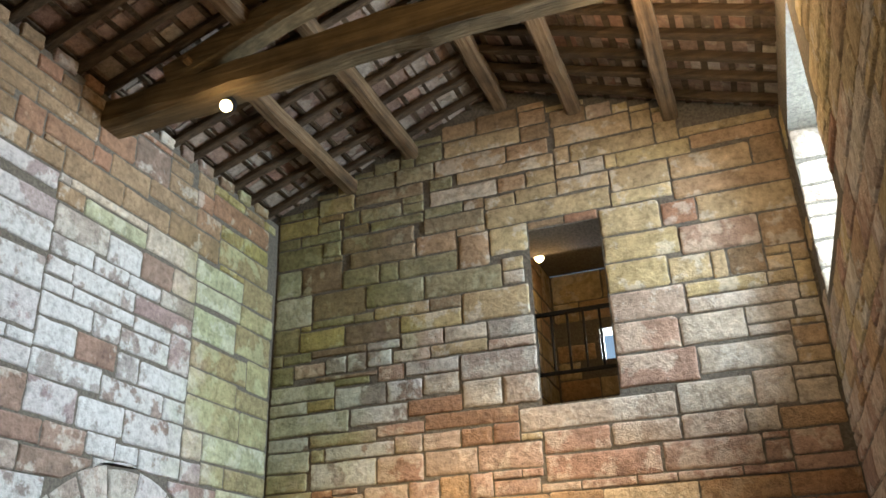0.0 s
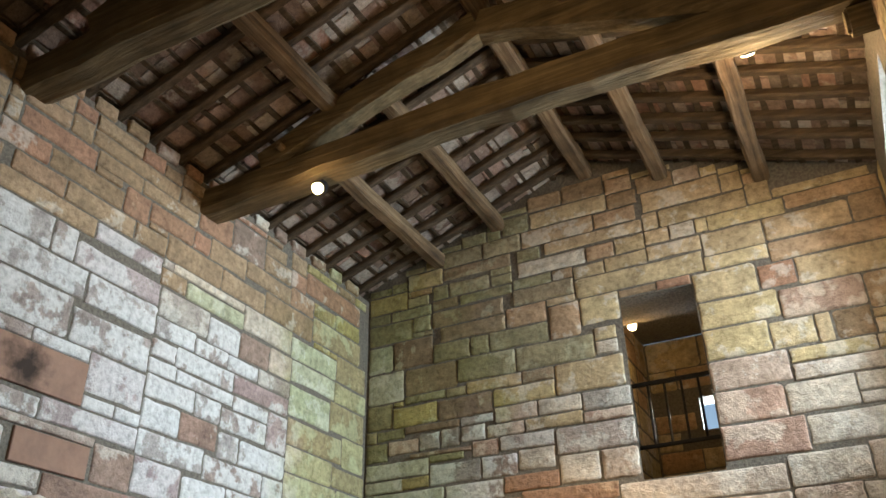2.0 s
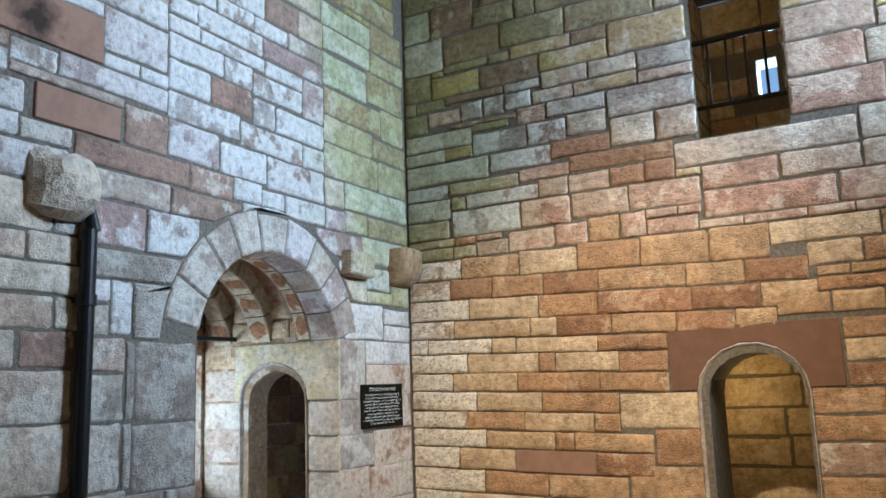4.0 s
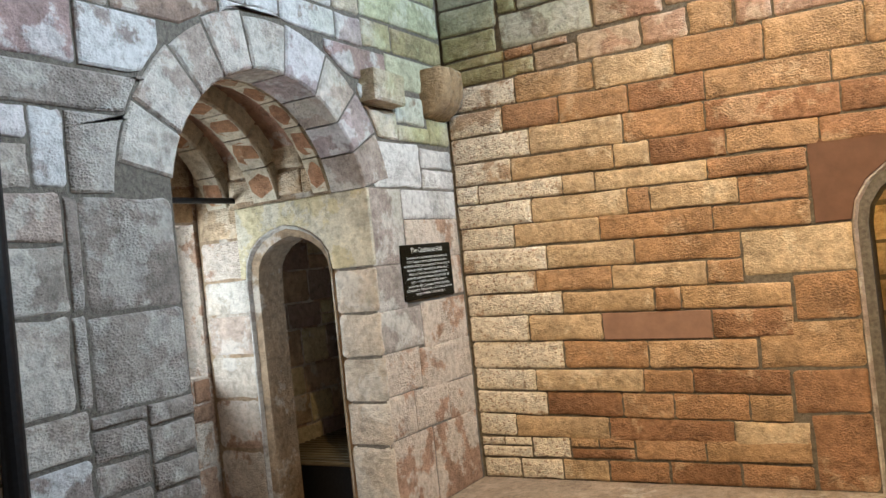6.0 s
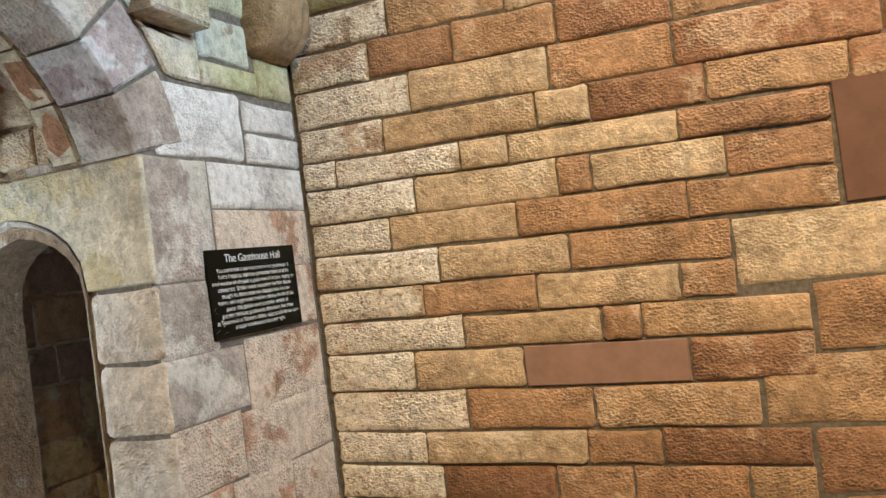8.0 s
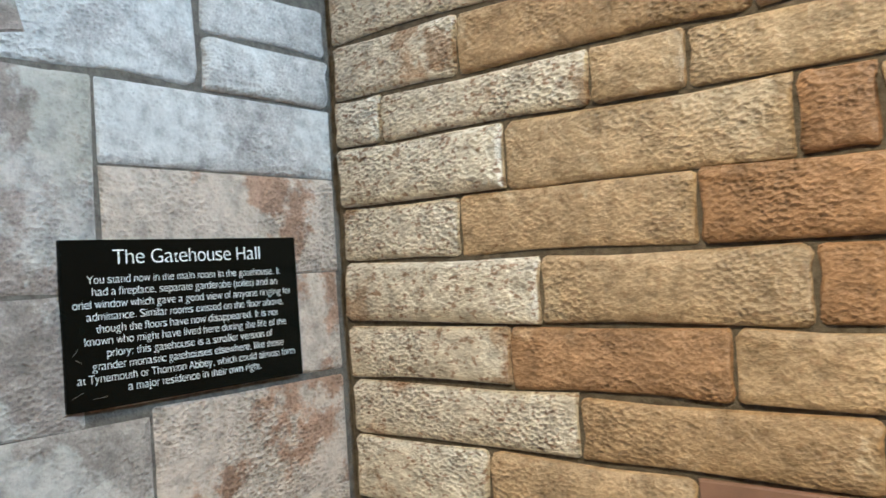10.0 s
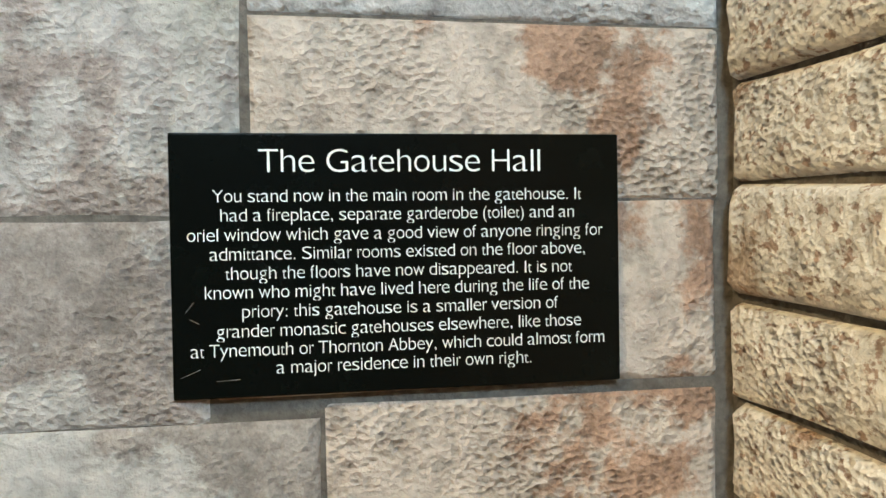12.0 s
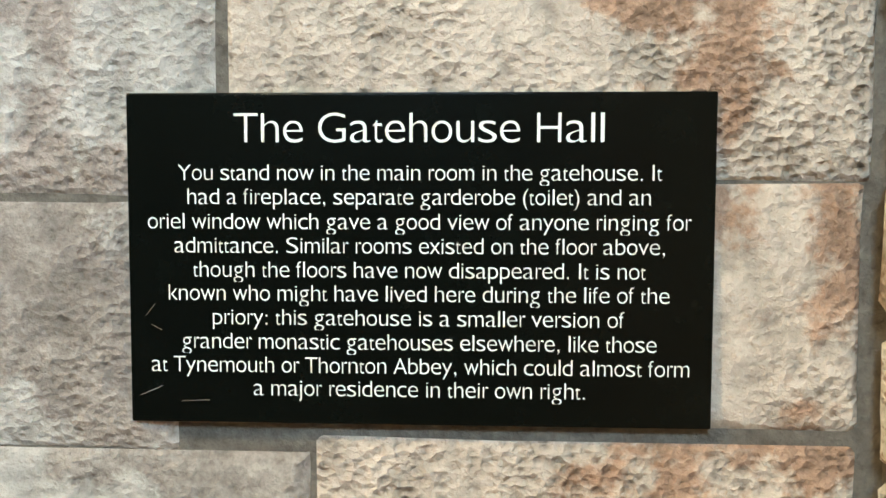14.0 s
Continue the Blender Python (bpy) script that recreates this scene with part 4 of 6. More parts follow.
west_stones([
    (5.20, 5.68, 2.36, 2.42, "-"), (5.20, 5.70, 2.70, 2.88, "W"), (5.57, 6.21, 2.48, 2.69, "V"), (5.68, 5.86, 2.40, 2.48, "-"),
    (5.71, 5.98, 2.69, 2.88, "V"), (5.86, 6.27, 2.32, 2.46, "-"), (5.98, 6.31, 2.71, 2.90, "P"), (6.22, 6.91, 2.47, 2.71, "G"),
    (6.32, 6.97, 2.71, 2.90, "P"), (6.65, 6.97, 2.32, 2.46, "-"), (2.30, 2.58, 2.92, 3.12, "-"), (2.30, 2.58, 3.12, 3.28, "-"),
    (2.58, 2.78, 2.84, 3.02, "-"), (2.58, 2.78, 3.02, 3.18, "-"), (2.58, 2.78, 3.18, 3.34, "-"), (2.78, 3.00, 2.78, 2.92, "-"),
    (2.78, 3.03, 2.92, 3.11, "-"), (2.78, 2.92, 3.12, 3.26, "-"), (2.92, 3.69, 3.13, 3.20, "O"), (2.92, 3.22, 3.20, 3.34, "-"),
])
west_stones([
    (3.00, 3.33, 2.78, 2.91, "-"), (3.22, 4.03, 3.20, 3.36, "V"), (3.69, 4.04, 2.91, 3.18, "D"), (4.03, 4.71, 3.18, 3.38, "W"),
    (4.04, 4.51, 2.92, 3.18, "V"), (4.51, 5.00, 2.91, 3.15, "W"), (4.71, 5.42, 3.15, 3.35, "W"), (5.00, 5.69, 2.89, 3.15, "W"),
    (5.42, 5.70, 3.15, 3.34, "W"), (5.70, 5.98, 2.89, 3.14, "P"), (5.70, 6.50, 3.15, 3.44, "P"), (5.98, 6.97, 2.91, 3.15, "G"),
    (6.50, 6.97, 3.15, 3.45, "P"), (2.30, 2.58, 3.28, 3.42, "-"), (2.30, 2.58, 3.42, 3.56, "-"), (2.30, 2.58, 3.56, 3.76, "-"),
    (2.58, 2.72, 3.34, 3.48, "-"), (2.58, 2.72, 3.48, 3.66, "-"), (2.58, 3.06, 3.66, 3.76, "-"), (2.78, 2.92, 3.26, 3.36, "-"),
])
west_stones([
    (3.06, 3.52, 3.66, 3.76, "-"), (3.52, 3.80, 3.36, 3.46, "-"), (3.52, 4.03, 3.47, 3.76, "V"), (3.80, 4.03, 3.36, 3.46, "-"),
    (4.03, 4.54, 3.61, 3.79, "W"), (4.03, 4.41, 3.38, 3.60, "W"), (4.41, 4.83, 3.38, 3.60, "D"), (4.54, 4.84, 3.60, 3.79, "W"),
    (4.84, 5.09, 3.35, 3.57, "W"), (4.84, 5.42, 3.58, 3.77, "W"), (5.10, 5.70, 3.35, 3.56, "W"), (5.42, 5.70, 3.56, 3.90, "V"),
    (5.70, 6.56, 3.68, 3.93, "P"), (5.70, 6.42, 3.44, 3.68, "P"), (6.42, 6.97, 3.45, 3.65, "P"), (6.56, 6.96, 3.66, 3.97, "P"),
    (2.30, 2.58, 3.76, 3.92, "-"), (2.30, 2.58, 3.92, 4.12, "-"), (2.30, 2.61, 4.12, 4.28, "-"), (2.58, 2.70, 3.76, 3.96, "-"),
])
west_stones([
    (2.58, 2.70, 3.96, 4.07, "-"), (2.62, 3.37, 4.07, 4.30, "W"), (2.70, 3.31, 3.76, 4.07, "W"), (3.31, 4.02, 3.76, 4.02, "W"),
    (3.37, 4.03, 4.06, 4.30, "W"), (4.02, 4.31, 3.79, 3.91, "W"), (4.02, 4.28, 3.92, 4.06, "W"), (4.03, 4.46, 4.08, 4.24, "W"),
    (4.03, 4.58, 4.24, 4.48, "O"), (4.28, 4.95, 3.91, 4.08, "W"), (4.31, 4.97, 3.79, 3.90, "W"), (4.46, 4.85, 4.08, 4.22, "W"),
    (4.58, 4.97, 4.22, 4.46, "W"), (4.85, 5.24, 4.08, 4.22, "W"), (4.95, 5.69, 3.91, 4.08, "V"), (4.97, 5.37, 4.23, 4.47, "D"),
    (4.97, 5.42, 3.77, 3.90, "W"), (5.25, 5.69, 4.08, 4.23, "O"), (5.37, 5.70, 4.24, 4.48, "P"), (5.69, 6.34, 3.94, 4.24, "G"),
])
west_stones([
    (6.34, 6.95, 3.97, 4.27, "P"), (2.30, 2.58, 4.28, 4.46, "-"), (2.30, 2.58, 4.46, 4.54, "-"), (2.30, 2.54, 4.54, 4.68, "-"),
    (2.30, 2.54, 4.68, 4.86, "-"), (2.54, 3.35, 4.55, 4.71, "B"), (2.58, 3.03, 4.30, 4.55, "W"), (2.61, 3.04, 4.71, 4.87, "B"),
    (3.03, 3.23, 4.30, 4.55, "W"), (3.04, 3.68, 4.71, 4.88, "B"), (3.23, 4.03, 4.30, 4.49, "V"), (3.35, 4.00, 4.55, 4.70, "V"),
    (3.68, 4.01, 4.71, 4.88, "B"), (4.00, 4.12, 4.64, 4.72, "-"), (4.00, 4.28, 4.49, 4.64, "B"), (4.01, 4.66, 4.72, 4.94, "B"),
    (4.12, 4.98, 4.64, 4.72, "P"), (4.28, 4.99, 4.48, 4.63, "G"), (4.66, 5.24, 4.73, 4.93, "B"), (4.99, 5.67, 4.49, 4.73, "P"),
])
west_stones([
    (5.24, 5.98, 4.73, 4.98, "B"), (5.67, 6.41, 4.48, 4.70, "G"), (5.70, 6.39, 4.27, 4.48, "G"), (6.01, 6.28, 4.70, 4.76, "-"),
    (6.28, 6.41, 4.70, 4.76, "-"), (6.39, 6.96, 4.27, 4.48, "P"), (6.41, 6.95, 4.49, 4.77, "P"), (2.30, 2.46, 4.86, 5.00, "-"),
    (2.30, 2.46, 5.00, 5.16, "-"), (2.30, 2.46, 5.16, 5.32, "-"), (2.46, 2.87, 4.87, 5.05, "B"), (2.46, 2.58, 5.05, 5.22, "-"),
    (2.46, 2.58, 5.22, 5.36, "-"), (2.58, 2.96, 5.24, 5.38, "-"), (2.59, 3.23, 5.06, 5.23, "B"), (2.87, 3.53, 4.88, 5.05, "B"),
    (2.96, 3.16, 5.24, 5.42, "-"), (3.23, 3.49, 5.05, 5.12, "-"), (3.23, 3.68, 5.12, 5.26, "B"), (3.53, 3.79, 4.88, 5.12, "R"),
])
west_stones([
    (3.68, 4.30, 5.13, 5.26, "B"), (3.79, 4.28, 4.94, 5.12, "R"), (3.80, 4.00, 4.88, 4.94, "-"), (4.28, 4.48, 4.94, 5.12, "-"),
    (4.31, 4.73, 5.15, 5.41, "R"), (4.48, 4.95, 4.94, 5.15, "B"), (4.73, 5.18, 5.15, 5.48, "D"), (4.95, 5.60, 4.98, 5.15, "B"),
    (5.18, 5.58, 5.16, 5.34, "-"), (5.58, 5.83, 5.18, 5.36, "-"), (5.60, 5.98, 4.98, 5.18, "-"), (5.83, 6.80, 5.21, 5.44, "B"),
    (5.98, 6.83, 4.77, 5.02, "P"), (5.98, 6.36, 5.02, 5.18, "-"), (6.36, 6.80, 5.02, 5.20, "-"), (2.30, 2.46, 5.32, 5.53, "-"),
    (2.46, 2.58, 5.36, 5.55, "-"), (2.58, 2.82, 5.38, 5.55, "-"), (2.82, 2.96, 5.38, 5.55, "-"), (2.96, 3.16, 5.42, 5.55, "-"),
])
west_stones([
    (3.16, 3.62, 5.40, 5.54, "-"), (3.16, 4.06, 5.26, 5.40, "B"), (3.62, 3.86, 5.40, 5.54, "-"), (3.86, 4.06, 5.40, 5.52, "-"),
    (4.06, 4.30, 5.26, 5.42, "-"), (4.06, 4.40, 5.42, 5.55, "-"), (4.40, 4.72, 5.42, 5.55, "-"), (4.72, 5.18, 5.48, 5.54, "-"),
    (5.18, 5.50, 5.34, 5.48, "-"), (5.18, 5.42, 5.48, 5.54, "-"), (5.57, 5.82, 5.36, 5.55, "-"), (5.82, 6.04, 5.44, 5.54, "-"),
    (6.04, 6.34, 5.44, 5.54, "-"), (6.34, 6.70, 5.44, 5.54, "-"), (6.70, 6.92, 5.44, 5.54, "-"),
])

west += courses(1.0, 2.3, [0.3, 0.6, 0.86, 1.1, 1.36, 1.62, 1.92, 2.15, 2.42, 2.75, 2.91, 3.13, 3.36, 3.66, 3.96, 4.3, 4.55, 4.75, 4.95, 5.12, 5.28, 5.42, 5.55], (0.4, 0.75), pick_west, rng)
west += courses(1.0, RECESS_S + 0.03, [FLOOR, 0.0, 0.3], (0.4, 0.7), pick_worn, rng)
SPANDREL = [b for b in west if b[0] < ARCH_C + 1.09 and b[1] > ARCH_C - 1.09 and b[3] > 1.75 and min(math.hypot(u - ARCH_C, z - ARCH_Z) for u in (b[0], b[1], min(max(ARCH_C, b[0]), b[1])) for z in (b[2], max(b[2], min(b[3], ARCH_Z)))) < ARCH_R + RING + 0.02]
west = [b for b in west if b not in SPANDREL]
# beside the recess, round the notice
west += [
    (RECESS_N, 6.25, 1.31, 1.805, WORN), (6.255, 6.97, 1.60, 1.80, GREYWASH), (6.255, 6.97, 1.335, 1.60, ROSE),
    (RECESS_N, 6.20, 1.02, 1.31, WORN), (6.20, 6.965, 1.055, 1.335, ROSE),
    (RECESS_N, 6.355, 0.76, 1.025, WORN), (6.355, 6.965, 0.73, 1.045, ROSE),
    (RECESS_N, 6.28, 0.49, 0.76, ROSE), (6.28, 6.965, 0.46, 0.745, ROSE),
    (RECESS_N, 6.17, 0.22, 0.49, ROSE), (6.17, 6.60, 0.22, 0.48, ROSE), (6.60, 6.965, 0.2, 0.46, ROSE),
    (RECESS_N, 6.35, FLOOR, 0.22, ROSE), (6.35, 6.965, FLOOR, 0.21, ROSE),
    (6.54, 6.97, 1.80, 1.95, GREYWASH), (6.54, 6.97, 1.95, 2.10, GREYWASH), (5.95, 6.54, 1.805, 2.12, GREYWASH),
]

# ---------------------------------------------------------------- roof
roof_rng = random.Random(21)


def timber(name, pts, width, depth, material, parent=None, wob=0.012, seed=1, **tags):
    """A hewn timber along a line of points, waney and slightly uneven, with chamfered arrises."""
    r = random.Random(seed)
    bm = bmesh.new()
    pts = [Vector(p) for p in pts]
    line = []
    for a, b in zip(pts, pts[1:]):
        n = max(2, int((b - a).length / 0.3))
        line += [a.lerp(b, i / n) for i in range(n)]
    line.append(pts[-1])
    loops = []
    c = 0.16
    ring = [(-0.5, -0.5 + c), (-0.5 + c, -0.5), (0.5 - c, -0.5), (0.5, -0.5 + c), (0.5, 0.5 - c), (0.5 - c, 0.5), (-0.5 + c, 0.5), (-0.5, 0.5 - c)]
    for i, p in enumerate(line):
        t = (line[min(i + 1, len(line) - 1)] - line[max(i - 1, 0)]).normalized()
        side = t.cross(Vector((0, 0, 1))).normalized()
        up = side.cross(t).normalized()
        o = side * r.uniform(-wob, wob) + up * r.uniform(-wob, wob)
        loops.append([bm.verts.new(p + o + side * (u * width + r.uniform(-wob, wob) * 0.7) + up * (v * depth + r.uniform(-wob, wob) * 0.7)) for u, v in ring])
    for a, b in zip(loops, loops[1:]):
        for i in range(8):
            bm.faces.new((a[i], a[(i + 1) % 8], b[(i + 1) % 8], b[i]))
    bm.faces.new(loops[0])
    bm.faces.new(loops[-1][::-1])
    ob = link(name, bm, material, parent)
    return tagged(ob, **tags) if tags else ob


def slope_point(x, y, drop=0.0):
    return (x, y, roof_z(x) - drop)


# stone slates lie on the rafters, lapping course over course
ceiling_bm = bmesh.new()
for side in (-1, 1):
    reach = RIDGE_X - WX + 0.25 if side < 0 else EX - RIDGE_X + 0.25
    s = -0.02
    row = 0
    while s < reach:
        step = roof_rng.uniform(0.2, 0.27)
        y = SY - 0.3 + (row % 2) * 0.15
        while y < NY + 0.3:
            w = roof_rng.uniform(0.22, 0.42)
            x0, x1 = s - 0.06, min(s + step + 0.03, reach + 0.1)
            lift = roof_rng.uniform(0.0, 0.012)
            corners = []
            for dz in (0.0, 0.025):
                for sx, yy in ((x0, y), (x1, y), (x1, y + w - 0.012), (x0, y + w - 0.012)):
                    x = RIDGE_X + side * sx
                    tilt = 0.03 * (1 - (sx - x0) / (x1 - x0))
                    z = roof_z(RIDGE_X) - PITCH * sx + 0.085 + tilt * 1.2 - 0.02 + lift + dz
                    corners.append(ceiling_bm.verts.new((x, yy, z)))
            a = corners
            for f in ((0, 1, 2, 3), (7, 6, 5, 4), (0, 4, 5, 1), (1, 5, 6, 2), (2, 6, 7, 3), (3, 7, 4, 0)):
                ceiling_bm.faces.new([a[i] for i in f])
            y += w
        s += step
        row += 1
ceiling = tagged(link("ceiling", ceiling_bm, SLATE), label="underside of old stone roof slates, patched with lime mortar", category="ceiling", kind="structure")
deck_bm = bmesh.new()
for side in (-1, 1):
    e = WX - 0.3 if side < 0 else EX + 0.9
    vs = [deck_bm.verts.new((x, y, roof_z(RIDGE_X) - PITCH * abs(x - RIDGE_X) + 0.22 + h)) for h in (0, 0.05) for x, y in ((RIDGE_X, SY - 0.7), (e, SY - 0.7), (e, NY + 0.7), (RIDGE_X, NY + 0.7))]
    for f in ((0, 1, 2, 3), (7, 6, 5, 4), (0, 4, 5, 1), (1, 5, 6, 2), (2, 6, 7, 3), (3, 7, 4, 0)):
        deck_bm.faces.new([vs[i] for i in f])
tagged(link("roof", deck_bm, SLATE), label="stone slate roof covering over the hall", category="roof", kind="structure")

# rafters
feet = []
for side in (-1, 1):
    y = SY + 0.2
    k = 0
    while y < NY - 0.03:
        e = WX - 0.1 if side < 0 else EX + 0.2
        a, b = (RIDGE_X, y), (e, y + roof_rng.uniform(-0.02, 0.02))
        za, zb = roof_z(RIDGE_X) + 0.03, roof_z(RIDGE_X) - PITCH * abs(e - RIDGE_X) + 0.03
        timber("rafter", [(a[0], a[1], za), (b[0], b[1], zb)], 0.085, 0.075, RAFTER, None, 0.006, 100 + k + 50 * side,
               label="rough dark-brown rafter under the stone slates", category="rafter", group="rafters", kind="structure")
        if side < 0:
            feet.append(y)
        y += roof_rng.uniform(0.26, 0.34)
        k += 1

# riven laths across the backs of the rafters carry the slates
for side in (-1, 1):
    reach = RIDGE_X - WX + 0.1 if side < 0 else EX - RIDGE_X + 0.15
    d = 0.14
    while d < reach:
        x = RIDGE_X + side * d
        z = roof_z(RIDGE_X) - PITCH * d + 0.078
        pts = [(x + roof_rng.uniform(-0.012, 0.012), SY - 0.2 + (NY + 0.35 - SY) * i / 6, z) for i in range(7)]
        timber("lath", pts, 0.055, 0.022, RAFTER, None, 0.005, int(d * 100) + 300 * side,
               label="dark riven oak lath under the stone slates", category="lath", group="roof laths", kind="structure")
        d += roof_rng.uniform(0.17, 0.23)

# purlins and ridge beam
T1, T2 = 4.42, 2.62
PURLINS = [(-3.65, T1 + 0.1, NY + 0.1), (-2.93, T1, NY + 0.1), (-3.28, SY - 0.1, T1 + 0.05), (-1.18, SY - 0.1, NY + 0.1), (-0.28, SY - 0.1, NY + 0.1)]
for k, (x, y0, y1) in enumerate(PURLINS):
    timber("purlin", [slope_point(x, y0, 0.085), slope_point(x, y1, 0.085)], 0.15, 0.15, OAK_Y, None, 0.008, 40 + k,
           label="rough-hewn brown oak purlin let into the gable wall", category="beam", group="purlins", kind="structure")
timber("ridge_beam", [(RIDGE_X, SY - 0.1, roof_z(RIDGE_X) - 0.07), (RIDGE_X, NY + 0.1, roof_z(RIDGE_X) - 0.07)], 0.16, 0.16, OAK_Y, None, 0.008, 60,
       label="rough-hewn brown oak ridge beam", category="beam", kind="structure")
for k, ty in enumerate((T1, T2, 0.8 - 0.05)):
    tr = empty("roof_truss", RIDGE_X, ty, 5.3, label="heavy hand-hewn oak roof truss with a bent tie beam", category="roof truss", group="roof trusses")
    tie = timber("tie_beam", [(WX - 0.14, ty, 5.42), (-3.3, ty, 5.45), (-2.0, ty, 5.50), (-0.8, ty, 5.47), (EX + 0.14, ty, 5.42)], 0.25, 0.28, OAK_X, tr, 0.014, 70 + k)
    for side, e, ez in ((-1, -3.95, 5.62), (1, 0.1, 5.58)):
        timber("principal_rafter", [(RIDGE_X + side * 0.01, ty, 6.30), (RIDGE_X + (e - RIDGE_X) * 0.5, ty, (6.34 + ez) / 2 + 0.02), (e, ty, ez)], 0.2, 0.27, OAK_X, tr, 0.014, 80 + 2 * k + (side > 0))


# rounded timber pads under the tie beams on the window wall
for ty in (T1, T2):
    bm = rod(bmesh.new(), (EX + 0.1, ty, 5.20), (EX - 0.16, ty, 5.20), 0.095, 14)
    bmesh.ops.bevel(bm, geom=[e for e in bm.edges if abs(e.verts[0].co.x - EX + 0.16) < 1e-4 and abs(e.verts[1].co.x - EX + 0.16) < 1e-4], offset=0.02, segments=2, affect="EDGES")
    tagged(link("beam_pad", bm, OAK_X), label="rounded oak pad carrying the end of the tie beam", category="corbel", group="beam pads", kind="structure")
bm = rod(bmesh.new(), (-3.72, T1 - 0.02, 5.68), (-3.72, T1 - 0.17, 5.69), 0.035, 12)
tagged(link("peg", bm, OAK_Y), label="oak peg standing out of the truss joint", category="peg", kind="structure")

# ---------------------------------------------------------------- lamps
def bulkhead(x, y, z, aim, arm, **tags):
    """A small round fitting with a glowing face."""
    base = empty("spotlight", x, y, z, **tags)
    a = Vector(aim).normalized()
    p = Vector((x, y, z))
    part("housing", rod(bmesh.new(), p - a * 0.09, p, 0.055, 20), IRON, base, "black metal housing")
    part("lens", rod(bmesh.new(), p, p + a * 0.012, 0.046, 20), BULB, base, "glowing warm lens")
    bm = rod(bmesh.new(), p - a * 0.05, p - a * 0.05 + Vector(arm), 0.01, 8)
    part("bracket", bm, IRON, base)
    return base


bulkhead(-3.36, 4.36, 5.20, (0.15, -0.75, -0.65), (0, 0.04, 0.14), label="small round warm spotlight fixed under the tie beam", category="spotlight")
bulkhead(-0.1, 4.69, 5.44, (0.0, 0.8, -0.6), (0, -0.16, 0.0), label="small warm spotlight behind the tie beam facing the gable", category="spotlight")
bulkhead(-1.86, 7.85, 5.06, (0.1, -0.8, -0.6), (-0.2, 0, 0), label="small warm lamp high in the upper chamber", category="spotlight")

# ---------------------------------------------------------------- rooms behind the walls
def room(name, x0, x1, y0, y1, z0, z1, sides, material, label):
    """Plain walls that close a small chamber; sides says which."""
    t = 0.15
    spans = {"n": (x0 - t, x1 + t, y1, y1 + t, z0, z1), "s": (x0 - t, x1 + t, y0 - t, y0, z0, z1), "w": (x0 - t, x0, y0, y1, z0, z1), "e": (x1, x1 + t, y0, y1, z0, z1),
             "t": (x0 - t, x1 + t, y0, y1, z1, z1 + t), "b": (x0 - t, x1 + t, y0, y1, z0 - t, z0)}
    words = {"n": "wall", "s": "wall", "w": "wall", "e": "wall", "t": "ceiling", "b": "floor"}
    made = {}
    for s in sides:
        made[s] = tagged(link(words[s] + "_" + name + "_" + {"n": "north", "s": "south", "w": "west", "e": "east", "t": "top", "b": "base"}[s], box(bmesh.new(), *spans[s]), material),
                         label=label, category=words[s], kind="structure")
    return made


PASSAGE = room("passage", -2.15, -0.75, NY + 0.622, 8.5, FLOOR + 0.01, 2.1, "nwet", MORTAR, "dim stone passage wall behind the doorway")
UPPER = room("upper_chamber", -2.05, -0.45, NY + 0.622, 9.1, 3.0, 5.35, "nwetb", MORTAR, "dim stone wall of the upper chamber")
PLACES["r"], TURNS["r"] = (lambda u, z, d: (u, RECESS_N - d, z)), math.pi
PLACES["g"], TURNS["g"] = (lambda u, z, d: (RECESS_END + d, u, z)), -math.pi / 2
PLACES["j"], TURNS["j"] = (lambda u, z, d: (u, 5.83 - d, z)), math.pi
PLACES["p"], TURNS["p"] = (lambda u, z, d: (u, 8.5 - d, z)), math.pi
PLACES["q"], TURNS["q"] = (lambda u, z, d: (-2.15 + d, u, z)), -math.pi / 2
PLACES["u"], TURNS["u"] = (lambda u, z, d: (u, 9.1 - d, z)), math.pi
PLACES["x"], TURNS["x"] = (lambda u, z, d: (-2.05 + d, u, z)), -math.pi / 2
PLACES["v"], TURNS["v"] = (lambda u, z, d: (u, EWIN[1] - d, z)), math.pi

# upper chamber: back wall with a slit window
bpy.data.objects.remove(UPPER["n"])
SLIT = (-1.53, -1.33, 4.25, 4.62)
wall_slit = tagged(link("wall_upper_chamber_north", sheet(rect(-2.2, -0.3, 3.0, 5.35), [rect(*SLIT)], PLACES["u"], -0.3, BACK), MORTAR),
                   label="dim chamber wall with a small bright slit window", category="wall", kind="structure")

# oriel recess
GD = (-5.57, -4.835)
gard_hole = arch_loop(GD[0] + 0.09, GD[1] - 0.03, FLOOR + 0.002, 1.28, 1.57, 10, 1.0)
# dark brown stone stands in for the shade of the door reveal
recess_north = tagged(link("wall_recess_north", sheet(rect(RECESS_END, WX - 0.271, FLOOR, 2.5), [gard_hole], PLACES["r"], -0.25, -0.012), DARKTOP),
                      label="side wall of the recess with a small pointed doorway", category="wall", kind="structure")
tagged(link("wall_recess_south", box(bmesh.new(), RECESS_END, WX - 0.271, RECESS_S - 0.25, RECESS_S, FLOOR, 2.5), WORN), label="grey stone side wall of the recess", category="wall", kind="structure")
recess_end = tagged(link("wall_recess_end", sheet(rect(RECESS_S - 0.25, 7.65, FLOOR, 2.8), [rect(4.45, 5.83, 0.67, 1.74)], PLACES["g"], -0.42, BACK), ROSE),
                    label="end wall of the recess with a small daylit window opening", category="wall", kind="structure")
